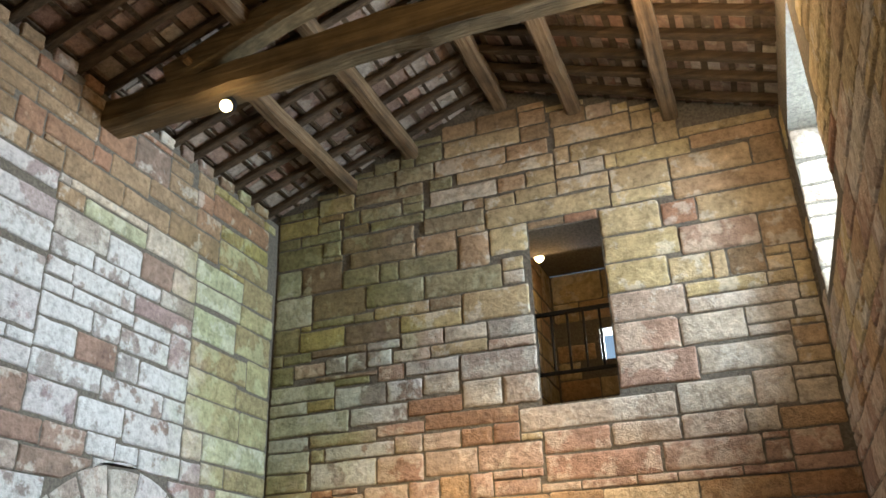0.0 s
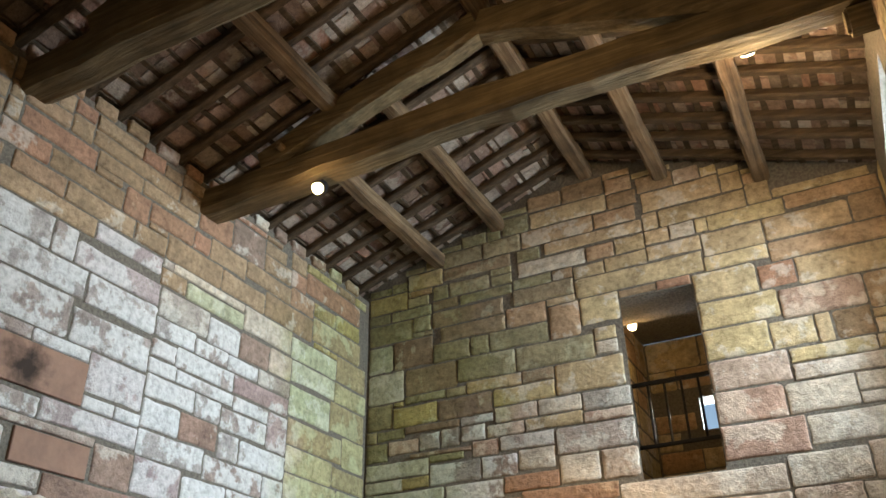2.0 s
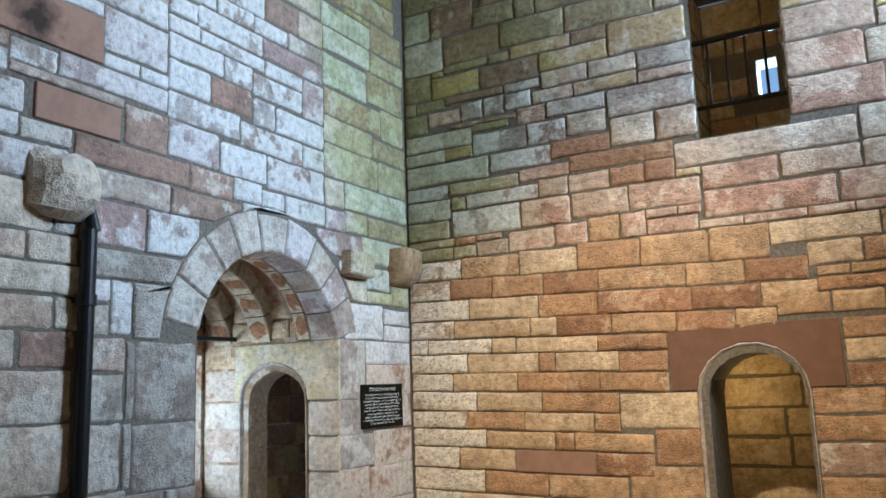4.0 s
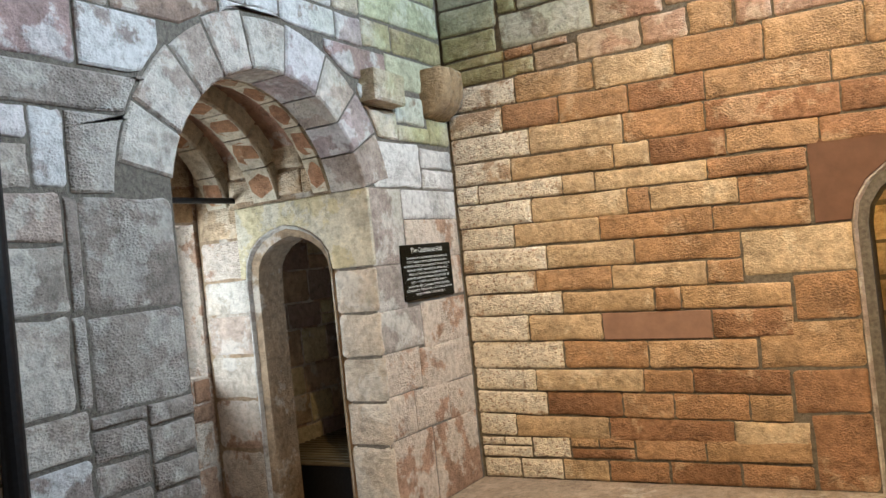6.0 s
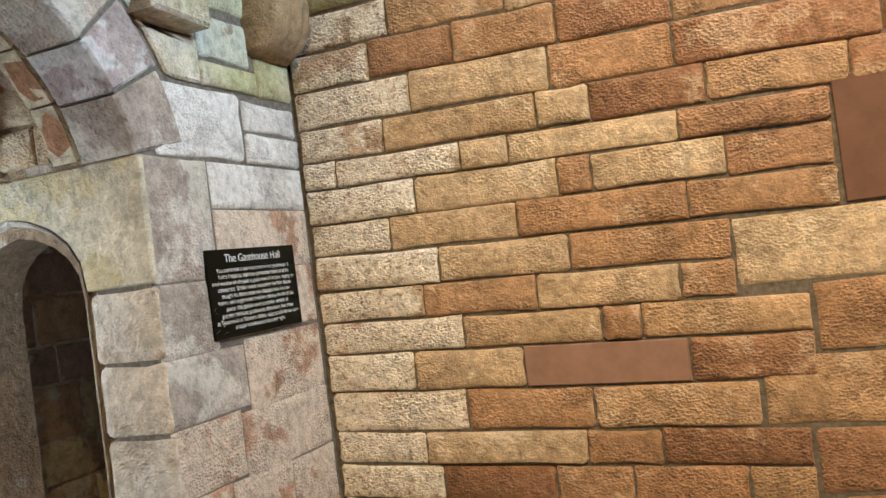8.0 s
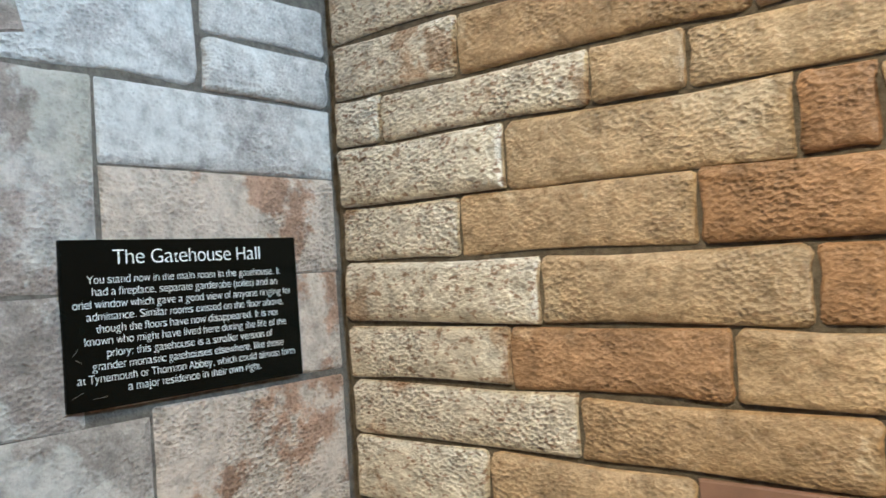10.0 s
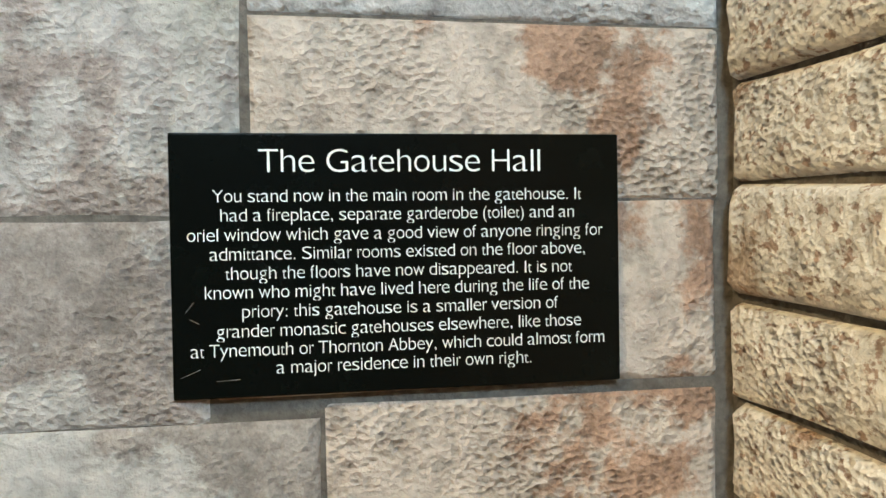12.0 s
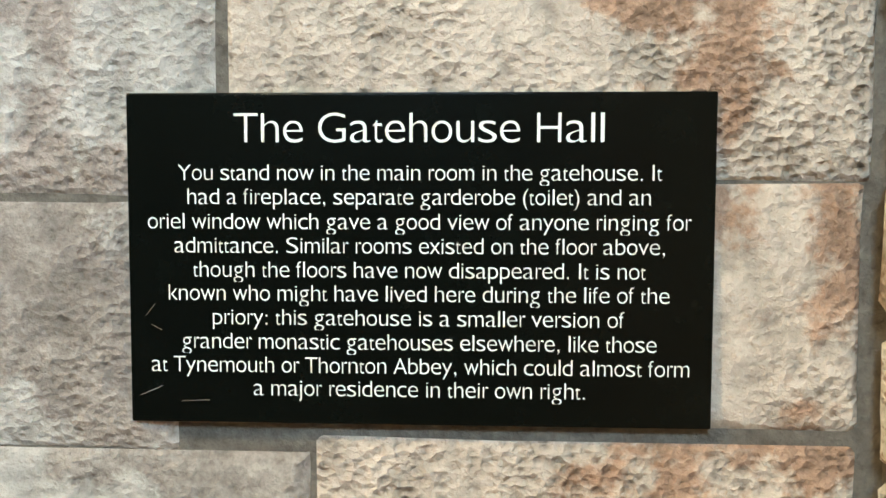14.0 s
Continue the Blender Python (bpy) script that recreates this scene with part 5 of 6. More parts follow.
# moulded mullion and sill of the recess window
mull = empty("window_mullion", -6.34, 5.52, 0.672, label="pale pink stone mullion with a moulded base in the recess window", category="mullion", kind="structure")
bm = prism(bmesh.new(), [(-6.40, 5.46), (-6.34, 5.44), (-6.28, 5.46), (-6.25, 5.52), (-6.28, 5.58), (-6.34, 5.60), (-6.40, 5.58)], lambda u, z, d: (u, z, d), 0.80, 1.74, 0.004)
part("shaft", bm, PALE, mull)
for z0, z1, g in ((0.672, 0.72, 0.035), (0.72, 0.76, 0.02), (0.76, 0.80, 0.012)):
    part("base_moulding", box(bmesh.new(), -6.40 - g / 2, -6.25 + g, 5.44 - g, 5.60 + g, z0, z1, 0.006), PALE, mull)
room("garderobe", RECESS_END + 0.001, WX - 0.271, 6.101, 7.5, FLOOR, 2.1, "t", MORTAR, "dim stone ceiling of the garderobe")
# the slit here is an added opening that lets the fill lamp in
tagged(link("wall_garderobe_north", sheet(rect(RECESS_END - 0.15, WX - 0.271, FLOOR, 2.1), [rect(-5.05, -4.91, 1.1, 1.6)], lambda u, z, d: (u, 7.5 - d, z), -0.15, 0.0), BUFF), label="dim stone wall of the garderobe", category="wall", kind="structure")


def arc_poly(c, zc, r0, r1, a0, a1, n=4):
    inner = [(c + r0 * math.cos(a0 + (a1 - a0) * i / n), zc + r0 * math.sin(a0 + (a1 - a0) * i / n)) for i in range(n + 1)]
    outer = [(c + r1 * math.cos(a1 + (a0 - a1) * i / n), zc + r1 * math.sin(a1 + (a0 - a1) * i / n)) for i in range(n + 1)]
    return inner + outer


# barrel coloured dark brown to paint the shade between the ribs
vault_bm = bmesh.new()
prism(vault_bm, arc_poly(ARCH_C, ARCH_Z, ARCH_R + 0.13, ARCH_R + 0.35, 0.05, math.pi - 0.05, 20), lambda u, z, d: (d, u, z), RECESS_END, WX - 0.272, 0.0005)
vault = tagged(link("vault", vault_bm, DARKTOP), label="stone barrel vault over the recess, coloured dark for shade", category="vault", kind="structure")
rib_rng = random.Random(8)
for x0, x1 in ((-4.92, -4.79), (-5.43, -5.21), (-5.86, -5.67)):
    rib = empty("vault_rib", (x0 + x1) / 2, ARCH_C, ARCH_Z, label="chamfered stone rib of cream and red blocks", category="vault rib", group="ribs of the recess", kind="structure")
    n = 9
    for i in range(n):
        a0, a1 = 0.22 + (math.pi - 0.44) * i / n + 0.006, 0.22 + (math.pi - 0.44) * (i + 1) / n - 0.006
        bm = prism(bmesh.new(), arc_poly(ARCH_C, ARCH_Z, ARCH_R, ARCH_R + 0.16, a0, a1, 2), lambda u, z, d: (d, u, z), x0, x1, 0.012)
        stone = part("rib_stone", bm, RIB, rib)
        if rib_rng.random() < 0.75:
            bm = bmesh.new()
            for r in (ARCH_R - 0.0015, ARCH_R + 0.004):
                edge = []
                for fx, fa in ((0.0, 0.1), (0.35, 0.02), (0.75, 0.05), (1.0, 0.2), (0.98, 0.55), (1.0, 0.85), (0.6, 0.97), (0.2, 0.93), (0.03, 0.7), (0.0, 0.4)):
                    a = a0 + (a1 - a0) * (0.09 + 0.82 * fa + rib_rng.uniform(-0.04, 0.04))
                    edge.append((x0 + (x1 - x0) * (0.06 + 0.86 * fx) + rib_rng.uniform(-0.006, 0.006), ARCH_C + r * math.cos(a), ARCH_Z + r * math.sin(a)))
                vs = [bm.verts.new(p) for p in edge]
                if r < ARCH_R:
                    low = vs
                else:
                    for q in range(len(vs)):
                        bm.faces.new((low[q], low[(q + 1) % len(vs)], vs[(q + 1) % len(vs)], vs[q]))
            bm.faces.new(low)
            bm.faces.new(vs[::-1])
            part("painted_patch", bm, REDPAINT, stone, "worn red-brown paint")

# inner order of the arch, cream blocks with old paint
order = empty("recess_arch_order", -4.66, ARCH_C, ARCH_Z, label="inner order of the recess arch in cream blocks", category="arch", kind="structure")
for i in range(9):
    a0, a1 = 0.21 + (math.pi - 0.42) * i / 9 + 0.007, 0.21 + (math.pi - 0.42) * (i + 1) / 9 - 0.007
    part("rib_stone", prism(bmesh.new(), arc_poly(ARCH_C, ARCH_Z, ARCH_R + 0.012, ARCH_R + 0.16, a0, a1, 2), lambda u, z, d: (d, u, z), -4.787, WX - 0.262, 0.006), RIB, order)

# arch ring of the recess
ring = empty("recess_arch", WX, ARCH_C, ARCH_Z, label="round arch of grey limewashed voussoirs over the recess", category="arch", kind="structure")
n = 9
cuts = [0.2 + (math.pi - 0.4) * i / n + (rib_rng.uniform(-0.04, 0.04) if 0 < i < n else 0) for i in range(n + 1)]
for i in range(n):
    thick = RING + rib_rng.uniform(-0.03, 0.02)
    bm = prism(bmesh.new(), arc_poly(ARCH_C, ARCH_Z, ARCH_R - 0.003, ARCH_R + thick, cuts[i] + 0.008, cuts[i + 1] - 0.008, 3), map_w, -0.26, 0.004 + rib_rng.uniform(0, 0.008), 0.012)
    part("voussoir", bm, VIOLET if rib_rng.random() < 0.5 else WORN, ring)


def clipped(u0, u1, z0, z1, gap=0.007):
    """A block's outline kept clear of the arch ring."""
    rr = ARCH_R + RING + 0.012
    u0, u1, z0, z1 = u0 + gap, u1 - gap, z0 + gap, z1 - gap
    pts = []
    for a, b in (((u0, z0), (u1, z0)), ((u1, z0), (u1, z1)), ((u1, z1), (u0, z1)), ((u0, z1), (u0, z0))):
        for k in range(5):
            pts.append((a[0] + (b[0] - a[0]) * k / 5, a[1] + (b[1] - a[1]) * k / 5))
    inside = sum(math.hypot(u - ARCH_C, z - ARCH_Z) < rr for u, z in pts)
    if inside > 13:
        return None
    out = []
    for u, z in pts:
        r = math.hypot(u - ARCH_C, z - ARCH_Z)
        if r < rr:
            u, z = ARCH_C + (u - ARCH_C) * rr / r, ARCH_Z + (z - ARCH_Z) * rr / r
            u, z = min(max(u, u0), u1), min(max(z, z0), z1)
        if not out or math.hypot(u - out[-1][0], z - out[-1][1]) > 0.012:
            out.append((u, z))
    return out


for b in SPANDREL:
    poly = clipped(*b[:4])
    if poly and len(poly) > 4:
        part("stone", prism(bmesh.new(), poly, map_w, -0.02, 0.006 + rng.uniform(0, 0.008), 0.01), b[4], wall_west)
for a, b, c, d in REDS:
    part("stone", prism(bmesh.new(), rect(a + 0.006, b - 0.006, c + 0.006, d - 0.006), map_w, -0.02, 0.012, 0.005), SOOTED if c > 3.2 else SMOOTHRED, wall_west, "smooth red replacement stone")
part("stone", prism(bmesh.new(), [(u, z - DIP * (u + 4.2)) for u, z in rect(-3.494, -2.786, 0.681, 0.859)], map_n, -0.02, 0.006, 0.004), SMOOTHRED, wall_north, "smooth red replacement stone")


# ---------------------------------------------------------------- door surrounds
def surround(name, place, outer, inner, d_out, d_in, material, **tags):
    """A hollow-chamfered stone moulding round an opening."""
    bm = bmesh.new()
    steps = [(0.0, d_out + 0.004), (0.12, d_out + 0.006), (0.3, d_out - 0.012), (0.55, (d_out + d_in) / 2 - 0.01), (0.8, d_in + 0.02), (1.0, d_in)]
    loops = []
    for f, d in steps:
        loops.append([bm.verts.new(place(a[0] + (b[0] - a[0]) * f, a[1] + (b[1] - a[1]) * f, d)) for a, b in zip(outer, inner)])
    for a, b in zip(loops, loops[1:]):
        for i in range(len(a) - 1):
            bm.faces.new((a[i], a[i + 1], b[i + 1], b[i]))
    ob = link(name, bm, material)
    return tagged(ob, **tags)


face_n = arch_loop(DOOR[0], DOOR[1], FLOOR + 0.002, 1.27, 1.64)
surround("door_surround", map_n, face_n, door_hole, 0.006, -0.12, WORN, label="grey hollow-chamfered stone moulding of the arched doorway", category="door surround", kind="structure")
lintel = [(-2.125, 1.29)] + [(DOOR[0] - 0.004, 1.29)] + [(u, max(z, 1.29) + 0.004) for u, z in face_n[1:-1]] + [(DOOR[1] + 0.004, 1.29), (-0.885, 1.29), (-0.885, 1.778), (-2.125, 1.778)]
part("lintel", prism(bmesh.new(), lintel, map_n, -0.02, 0.006, 0.004), LINTEL, wall_north, "smooth brown sandstone arched door head")
face_g = arch_loop(GD[0], GD[1], FLOOR + 0.002, 1.31, 1.645, 10, 1.0)
surround("door_surround", PLACES["r"], face_g, gard_hole, 0.004, -0.1, WORN, label="grey chamfered stone moulding of the pointed garderobe doorway", category="door surround", kind="structure")
head_g = [(-5.62, 1.32), (GD[0] - 0.004, 1.32)] + [(u, max(z, 1.32) + 0.004) for u, z in face_g[1:-1]] + [(GD[1] + 0.004, 1.32), (WX + 0.008, 1.32), (WX + 0.008, 1.80), (-5.62, 1.80)]
part("lintel", prism(bmesh.new(), head_g, PLACES["r"], -0.018, 0.006, 0.006), HEAD, recess_north, "cream stone door head stained with yellow and rust")

# ---------------------------------------------------------------- things on the walls
def nosed_corbel(ys, profile, material, label, rough=0.006):
    """A projecting stone: profile (out, z) carried along the wall, drawn in towards its ends and grooves."""
    bm = bmesh.new()
    zm = sum(z for _, z in profile) / len(profile)
    r = random.Random(len(label))
    loops = [[bm.verts.new(map_w(y, zm + (z - zm) * (0.7 + 0.3 * f) + r.uniform(-rough, rough), d * f + r.uniform(-rough, rough))) for d, z in profile] for y, f in ys]
    k = len(profile)
    for a, b in zip(loops, loops[1:]):
        for i in range(k):
            bm.faces.new((a[i], a[(i + 1) % k], b[(i + 1) % k], b[i]))
    bm.faces.new(loops[0])
    bm.faces.new(loops[-1][::-1])
    return tagged(link("corbel", bm, material, smooth=rough < 0.01), label=label, category="corbel", kind="structure")


nosed_corbel([(3.06, 0.25), (3.09, 0.6), (3.15, 0.88), (3.23, 1.0), (3.32, 1.0), (3.39, 0.85), (3.44, 0.6), (3.47, 0.25)],
             [(-0.06, 2.38), (0.05, 2.36), (0.14, 2.40), (0.19, 2.48), (0.205, 2.57), (0.18, 2.66), (0.12, 2.72), (0.03, 2.75), (-0.06, 2.74)], PALE, "weathered round corbel stone with pale crust above the downpipe", 0.02)
nosed_corbel([(6.63, 0.45), (6.645, 0.8), (6.68, 0.97), (6.73, 1.0), (6.765, 0.98), (6.775, 0.86), (6.785, 0.98), (6.84, 1.0), (6.87, 0.98), (6.88, 0.86), (6.89, 0.98), (6.93, 0.95), (6.955, 0.75), (6.965, 0.5)],
             [(-0.05, 2.30), (0.03, 2.31), (0.10, 2.345), (0.155, 2.40), (0.185, 2.47), (0.195, 2.55), (0.185, 2.64), (0.16, 2.66), (-0.05, 2.66)], DARKTOP, "moulded russet corbel in the corner of the hall")
bm = prism(bmesh.new(), [(5.90, 2.34), (6.24, 2.33), (6.25, 2.53), (5.91, 2.54)], map_w, -0.05, 0.12, 0.015)
tagged(link("corbel", bm, PALE), label="square projecting corbel block beside the arch", category="corbel", kind="structure")

pipe = empty("downpipe", WX + 0.06, 3.40, FLOOR, label="black cast-iron downpipe against the stone wall", category="downpipe")
part("pipe", rod(bmesh.new(), (WX + 0.075, 3.40, FLOOR), (WX + 0.075, 3.41, 2.32), 0.045, 16), IRON, pipe, smooth=False)
bm = bmesh.new()
bmesh.ops.create_cone(bm, cap_ends=True, segments=14, radius1=0.045, radius2=0.018, depth=0.22, matrix=Matrix.Translation((WX + 0.07, 3.42, 2.425)) @ Matrix.Rotation(0.16, 4, "X"))
part("spout", bm, IRON, pipe)
for z in (0.4, 1.92):
    part("collar", rod(bmesh.new(), (WX + 0.075, 3.405, z - 0.03), (WX + 0.075, 3.405, z + 0.03), 0.058, 16), IRON, pipe)
    part("bracket", box(bmesh.new(), WX - 0.01, WX + 0.05, 3.36, 3.45, z - 0.015, z + 0.015, 0.004), IRON, pipe)

tie_bar = tagged(link("iron_bar", rod(bmesh.new(), (-5.62, RECESS_S - 0.05, 1.85), (-5.62, RECESS_N + 0.04, 1.86), 0.02, 10), IRON), label="black iron bar spanning the recess at springing height", category="iron bar")

# garderobe grating
grate = empty("floor_grating", -5.4, 6.6, FLOOR, label="dark wooden slatted grating over the garderobe shaft", category="grating")
for y in (6.18, 7.3):
    part("bearer", box(bmesh.new(), RECESS_END + 0.05, WX - 0.3, y, y + 0.06, FLOOR + 0.001, -0.03, 0.005), IRON, grate)
for i in range(18):
    y = 6.16 + i * 0.068
    part("slat", box(bmesh.new(), RECESS_END + 0.05, WX - 0.3, y, y + 0.034, -0.029, 0.0, 0.004), OAK_X, grate)

# railing in the upper opening
rail = empty("railing", -1.4, 7.58, 3.72, label="black iron guard railing across the upper opening", category="railing")
part("top_rail", box(bmesh.new(), -1.95, -0.95, 7.56, 7.60, 4.30, 4.34, 0.006), IRON, rail)
part("bottom_rail", box(bmesh.new(), -1.95, -0.95, 7.565, 7.595, 3.70, 3.735, 0.006), IRON, rail)
for i in range(6):
    x = -1.89 + i * 0.158
    part("bar", rod(bmesh.new(), (x, 7.58, 3.735), (x, 7.58, 4.30), 0.013, 10), IRON, rail)

bulkhead(-1.99, 7.95, 1.45, (0.4, -0.3, -0.8), (-0.17, 0, 0), label="small warm lamp inside the stone passage", category="spotlight")

# ---------------------------------------------------------------- notice
SIGN_Y0, SIGN_Y1, SIGN_Z0, SIGN_Z1 = 6.151, 6.799, 1.0615, 1.4305
notice = empty("notice_panel", WX - 0.002, (SIGN_Y0 + SIGN_Y1) / 2, SIGN_Z0, label="black information panel with white lettering fixed to the stone wall", category="sign")
part("panel", box(bmesh.new(), WX - 0.003, WX + 0.011, SIGN_Y0, SIGN_Y1, SIGN_Z0, SIGN_Z1, 0.003), BLACKPANEL, notice)


# advance and inked extent of each character of a plain grotesque, in thousandths of its size
ADVANCE = {"m": 833, "w": 722, "A": 667, "B": 667, "G": 778, "H": 722, "S": 667, "T": 611, "Y": 667, "r": 333, "(": 333, ")": 333}
ADVANCE.update({c: 222 for c in "ijl"}, **{c: 278 for c in "ft.,:I "}, **{c: 500 for c in "ckjsvxyz" if c != "j"})
INK = {"a": (36, 530), "b": (58, 517), "c": (30, 477), "d": (35, 499), "e": (40, 516), "f": (14, 262), "g": (40, 499), "h": (65, 491), "i": (67, 155), "j": (-16, 155),
       "k": (67, 501), "l": (67, 155), "m": (65, 769), "n": (65, 491), "o": (35, 521), "p": (58, 517), "r": (77, 332), "s": (32, 464), "t": (14, 257), "u": (68, 489)}
INK.update({"v": (8, 492), "w": (14, 709), "x": (11, 490), "y": (11, 489), ".": (95, 183), ",": (87, 191), ":": (95, 183), "(": (68, 299), ")": (34, 265),
            "A": (14, 654), "B": (74, 627), "G": (48, 709), "H": (77, 646), "I": (91, 188), "S": (49, 620), "T": (14, 597), "Y": (14, 653)})
glyphs = {}


def glyph(ch):
    """One character of the built-in font: its mesh and extent, drawn with a width and x-height of its own."""
    if ch not in glyphs:
        cu = bpy.data.curves.new("letter", "FONT")
        cu.body, cu.size, cu.extrude, cu.resolution_u, cu.offset = ch, 1.0, 0.0, 5, -0.013
        tmp = bpy.data.objects.new("letter", cu)
        scene.collection.objects.link(tmp)
        bpy.context.view_layer.update()
        me = bpy.data.meshes.new_from_object(tmp.evaluated_get(bpy.context.evaluated_depsgraph_get()))
        bpy.data.objects.remove(tmp)
        glyphs[ch] = [(v.co.x, v.co.y) for v in me.vertices], [tuple(p.vertices) for p in me.polygons]
    return glyphs[ch]


def lettering(text, y0, y1, base, height, parent):
    """A line of white words from y0 to y1 with its baseline at base; each word is a part."""
    cap_b, x_b = max(y for x, y in glyph("H")[0]), max(y for x, y in glyph("x")[0])
    ends = sum(ADVANCE.get(c, 556) for c in text[:-1])
    first, last = INK[text[0]][0], ends + INK[text[-1]][1]
    k, kz = (y1 - y0) / (last - first), height / 718.0
    pen = -first
    for word in text.split(" "):
        verts, faces = [], []
        start = pen
        for c in word:
            vs, fs = glyph(c)
            lo, hi = min(x for x, y in vs), max(x for x, y in vs)
            a, b = INK[c]
            n = len(verts)
            for x, y in vs:
                z = y * 523 / x_b if y < x_b else 523 + (y - x_b) * 195 / (cap_b - x_b)
                if c in "tTHGASBYI(),.:":
                    z = y * 718 / cap_b
                z = max(-214, min(z, 735))
                verts.append((0.0, (pen - start + a + (x - lo) / (hi - lo) * (b - a)) * k, z * kz))
            faces += [tuple(i + n for i in f) for f in fs]
            pen += ADVANCE.get(c, 556)
        me = bpy.data.meshes.new("word")
        me.from_pydata(verts, [], faces)
        me.materials.append(LETTER)
        ob = new("word", me)
        ob.parent = parent
        ob.matrix_parent_inverse = parent.matrix_world.inverted()
        ob.matrix_basis = Matrix.Translation((WX + 0.0118, y0 + start * k, base))
        pen += ADVANCE[" "]


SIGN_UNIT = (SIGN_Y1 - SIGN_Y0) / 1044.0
LINES = [
    ("The Gatehouse Hall", 6.2743, 6.6800, 1.3752, 0.0324),
    ("You stand now in the main room in the gatehouse. It", 6.2110, 6.7424, 1.3340, 0.0172),
    ("had a fireplace, separate garderobe (toilet) and an", 6.2214, 6.7308, 1.3074, 0.0173),
    ("oriel window which gave a good view of anyone ringing for", 6.1762, 6.7749, 1.2801, 0.0174),
    ("admittance. Similar rooms existed on the floor above,", 6.2058, 6.7469, 1.2534, 0.0174),
    ("though the floors have now disappeared. It is not", 6.2265, 6.7267, 1.2265, 0.0175),
    ("known who might have lived here during the life of the", 6.1985, 6.7528, 1.2002, 0.0176),
    ("priory: this gatehouse is a smaller version of", 6.2481, 6.7044, 1.1732, 0.0176),
    ("grander monastic gatehouses elsewhere, like those", 6.2130, 6.7397, 1.1461, 0.0177),
    ("at Tynemouth or Thornton Abbey, which could almost form", 6.1777, 6.7757, 1.1195, 0.0177),
    ("a major residence in their own right.", 6.2933, 6.6624, 1.0934, 0.0178),
]
for text, a, b, base, cap in LINES:
    lettering(text, a - 0.002, b - 0.002, base, cap, notice)

# ---------------------------------------------------------------- wall stones
lay("n", wall_north, dipped, rng, lean=DIP, proud=0.018, gap=0.005)
lay("n", wall_north, near[:215], rng)
lay_joined("n", wall_north, near[215:] + [b for b in north if b[2] >= 4.9], rng, label="buff sandstone blocks high in the gable")
west.sort(key=lambda b: b[2])
west_near = [b for b in west if b[1] > 2.2][:270]
west_far = [b for b in west if b not in west_near]
fill = [(a + 0.05, b - 0.05, 5.55, 5.60 + rng.uniform(0.05, 0.09), rng.choice((DARKTOP, DARKTOP, RUSSET, PALE))) for a, b in zip(feet, feet[1:]) if a > 1.5]
lay("w", wall_west, fill, rng, proud=0.03)
notice_side = [b for b in west_near if b[0] >= RECESS_N and b[3] < 1.9]
lay("w", wall_west, notice_side, rng, gap=0.001, proud=0.003, plane=0.0045, fine=True)
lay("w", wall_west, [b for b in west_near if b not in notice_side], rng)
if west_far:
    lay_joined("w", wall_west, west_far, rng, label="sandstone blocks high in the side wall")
east = courses(1.5, NY - 0.02, ladder(FLOOR, 5.62, 0.16, 0.26, rng), (0.3, 0.6), pick_north_high, rng, lambda a, b, c, d: b > EWIN[0] and a < EWIN[1] and d > EWIN[2] and c < EWIN[3])
lay_joined("e", wall_east, east, rng, label="buff sandstone blocks of the window wall")
lay("v", wall_east, courses(EX, EX + 0.84, ladder(EWIN[2], EWIN[3], 0.2, 0.3, rng), (0.3, 0.5), lambda u, z: PALE, rng), rng)
lay("r", recess_north, [(GD[1] + 0.004, WX + 0.012, z0, z1, PALE) for z0, z1 in zip([FLOOR, 0.2, 0.47, 0.75, 1.03], [0.2, 0.47, 0.75, 1.03, 1.31])], rng, proud=0.004, plane=0.012)
lay("r", recess_north, [(-5.99, GD[0] - 0.004, z0, z1, m) for z0, z1, m in zip([FLOOR, 0.15, 0.5, 0.8, 1.08, 1.32, 1.6], [0.15, 0.5, 0.8, 1.08, 1.32, 1.6, 1.85], [ROSE, ROSE, PALE, PALE, PALE, ROSE, CREAM])], rng, proud=0.004)
lay("r", recess_north, courses(-5.99, WX - 0.28, [1.83, 2.0, 2.2], (0.25, 0.4), lambda u, z: CREAM, rng), rng)
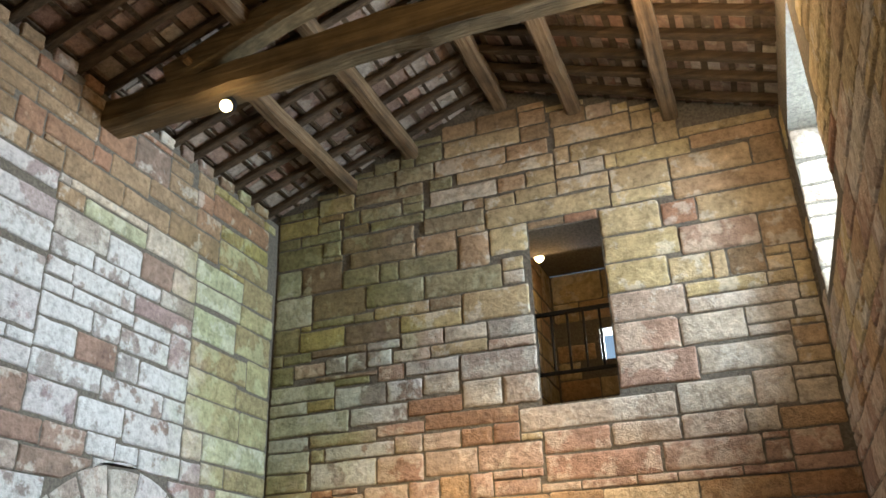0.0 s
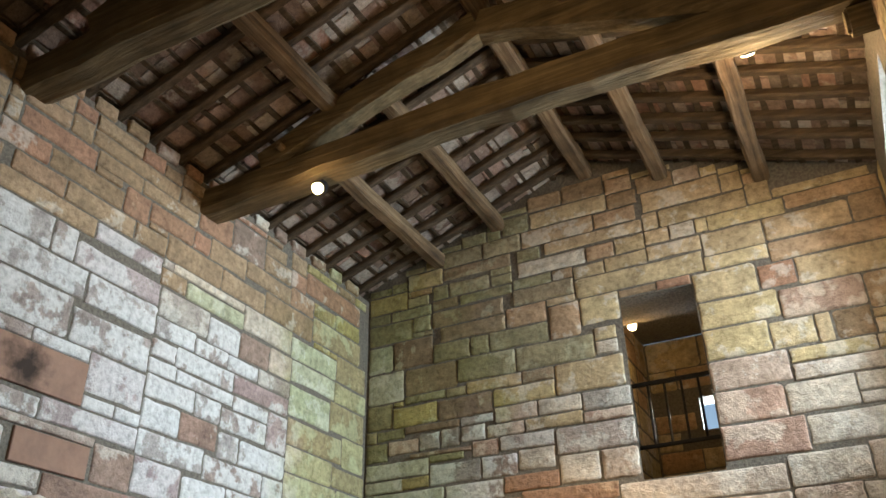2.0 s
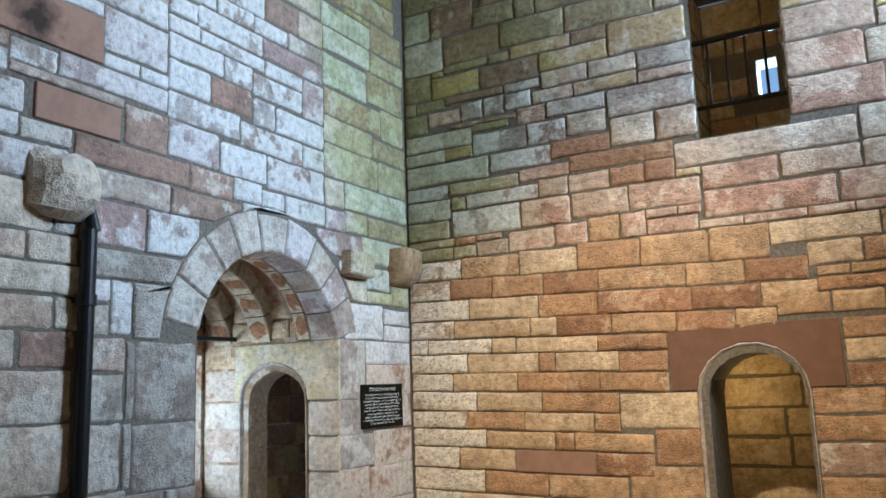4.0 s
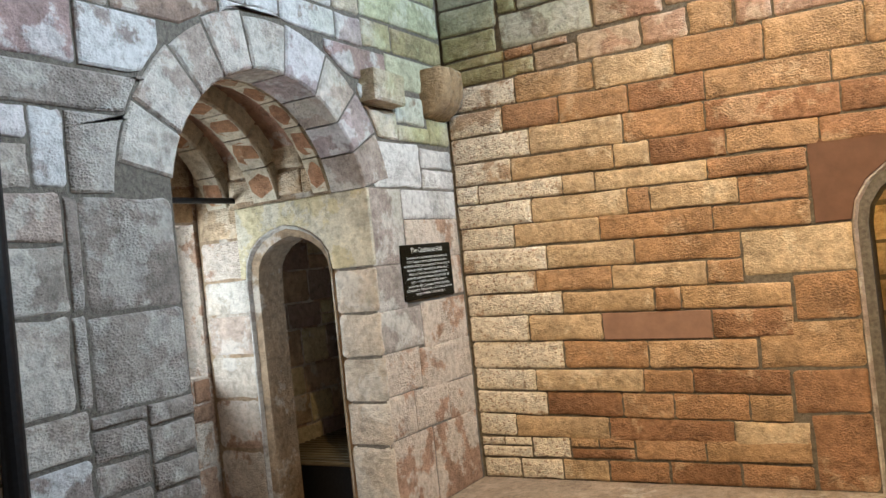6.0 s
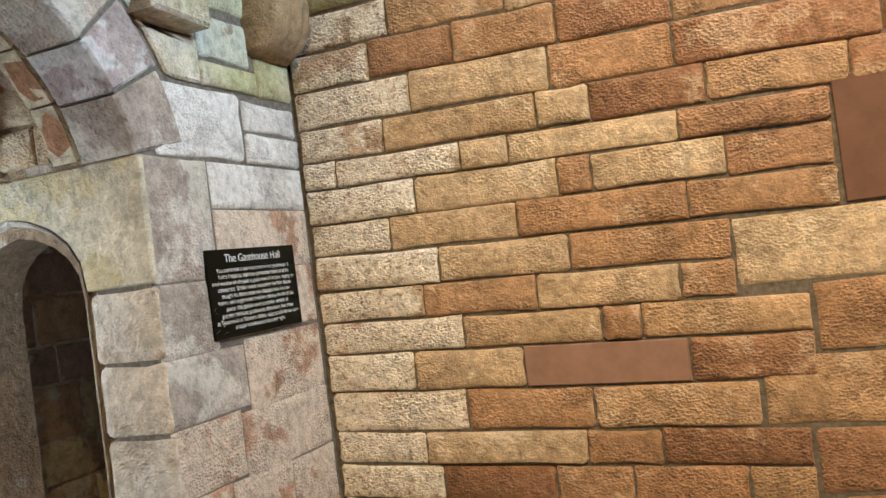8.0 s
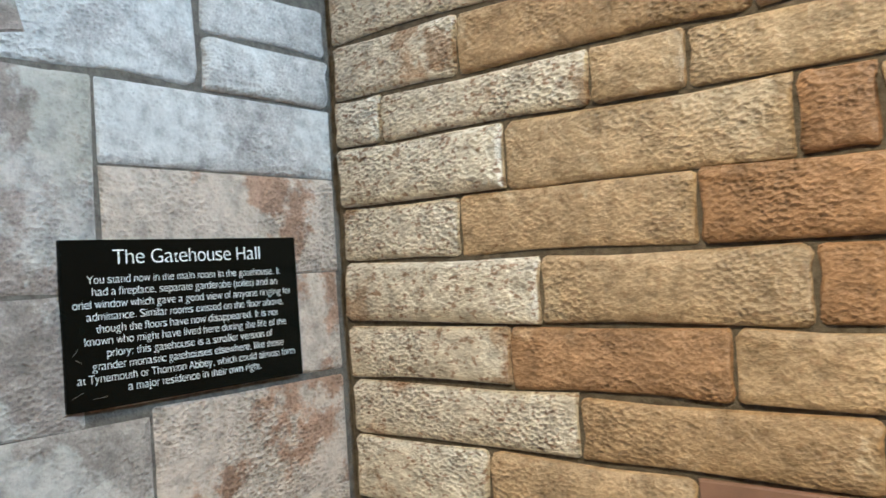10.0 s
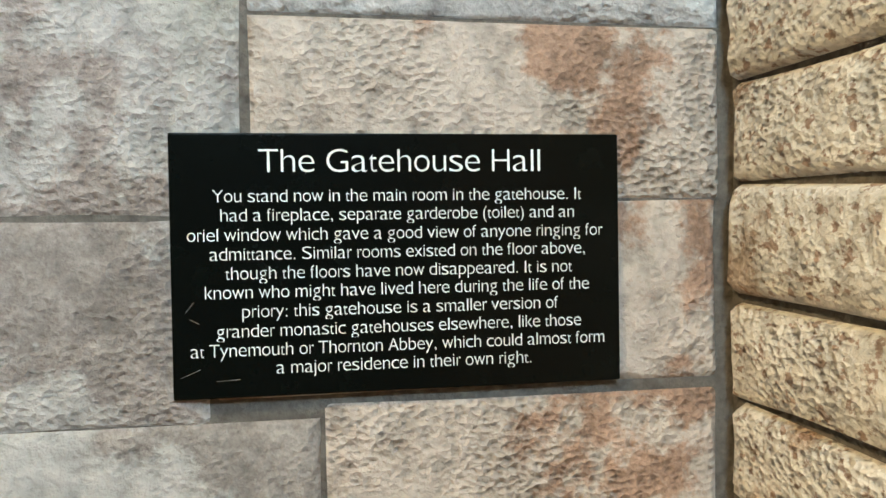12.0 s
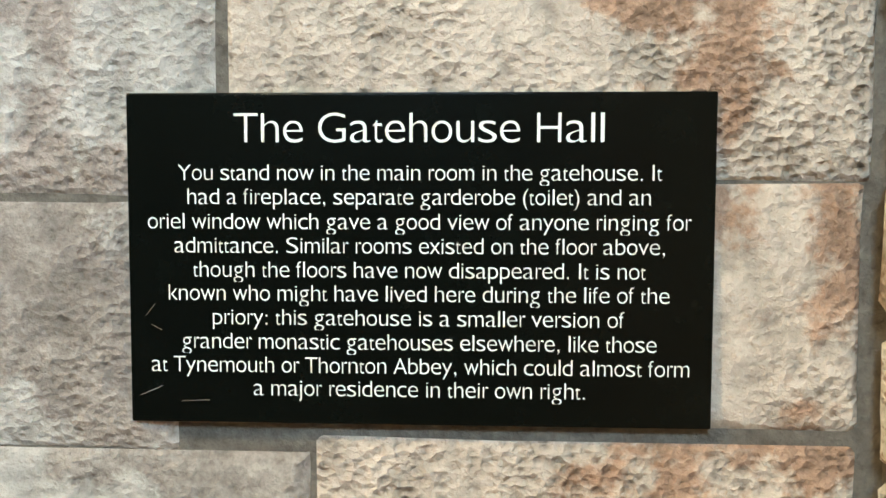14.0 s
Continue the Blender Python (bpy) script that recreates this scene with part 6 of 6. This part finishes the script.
lay("g", recess_end, courses(6.1, 7.49, ladder(FLOOR, 2.1, 0.2, 0.3, rng), (0.25, 0.5), lambda u, z: BUFF if rng.random() < 0.7 else RUSSET, rng), rng)
lay("g", recess_end, courses(4.36, 5.84, [FLOOR, 0.05, 0.36], (0.3, 0.5), lambda u, z: ROSE, rng), rng)
lay("g", recess_end, courses(4.36, 5.84, [0.36, 0.66], (0.4, 0.6), lambda u, z: RUST, rng), rng)
lay("g", recess_end, courses(4.36, 5.84, [1.75, 2.0, 2.3], (0.3, 0.5), lambda u, z: CREAM, rng), rng)
# reveal painted lit below and shaded above: pale stones, then rose
lay("j", recess_end, [(-6.41, -6.01, z0, z1, PALE if z1 < 1.6 else ROSE) for z0, z1 in ((0.68, 0.93), (0.93, 1.25), (1.25, 1.56), (1.56, 1.74))], rng, proud=0.004)
lay("p", PASSAGE["n"], courses(-2.15, -0.75, ladder(FLOOR, 2.1, 0.24, 0.32, rng), (0.4, 0.8), lambda u, z: CREAM, rng), rng)
lay("q", PASSAGE["w"], courses(NY + 0.63, 8.48, ladder(FLOOR, 2.1, 0.22, 0.3, rng), (0.3, 0.6), lambda u, z: CREAM, rng), rng)
lay("u", wall_slit, courses(-2.04, -0.46, ladder(3.0, 5.35, 0.2, 0.3, rng), (0.25, 0.5), lambda u, z: BUFF if rng.random() < 0.8 else ORANGE, rng, lambda a, b, c, d: b > SLIT[0] and a < SLIT[1] and d > SLIT[2] and c < SLIT[3]), rng)
lay("x", UPPER["w"], courses(NY + 0.63, 9.08, ladder(3.0, 5.35, 0.2, 0.3, rng), (0.3, 0.5), lambda u, z: BUFF, rng), rng)

# scratches on the notice
scratch_rng = random.Random(3)
for a, b, c, d in ((18, 545, 45, 0.4), (30, 400, 28, 0.9), (40, 415, 22, -0.5), (95, 555, 50, 0.05), (610, 690, 24, 0.2)):
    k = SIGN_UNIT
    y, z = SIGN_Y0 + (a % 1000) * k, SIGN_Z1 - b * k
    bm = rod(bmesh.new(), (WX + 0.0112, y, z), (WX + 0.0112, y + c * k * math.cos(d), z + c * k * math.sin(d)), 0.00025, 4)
    part("scratch", bm, WORN, notice)

notice.matrix_world = notice.matrix_world @ Matrix.Rotation(0.006, 4, "X")
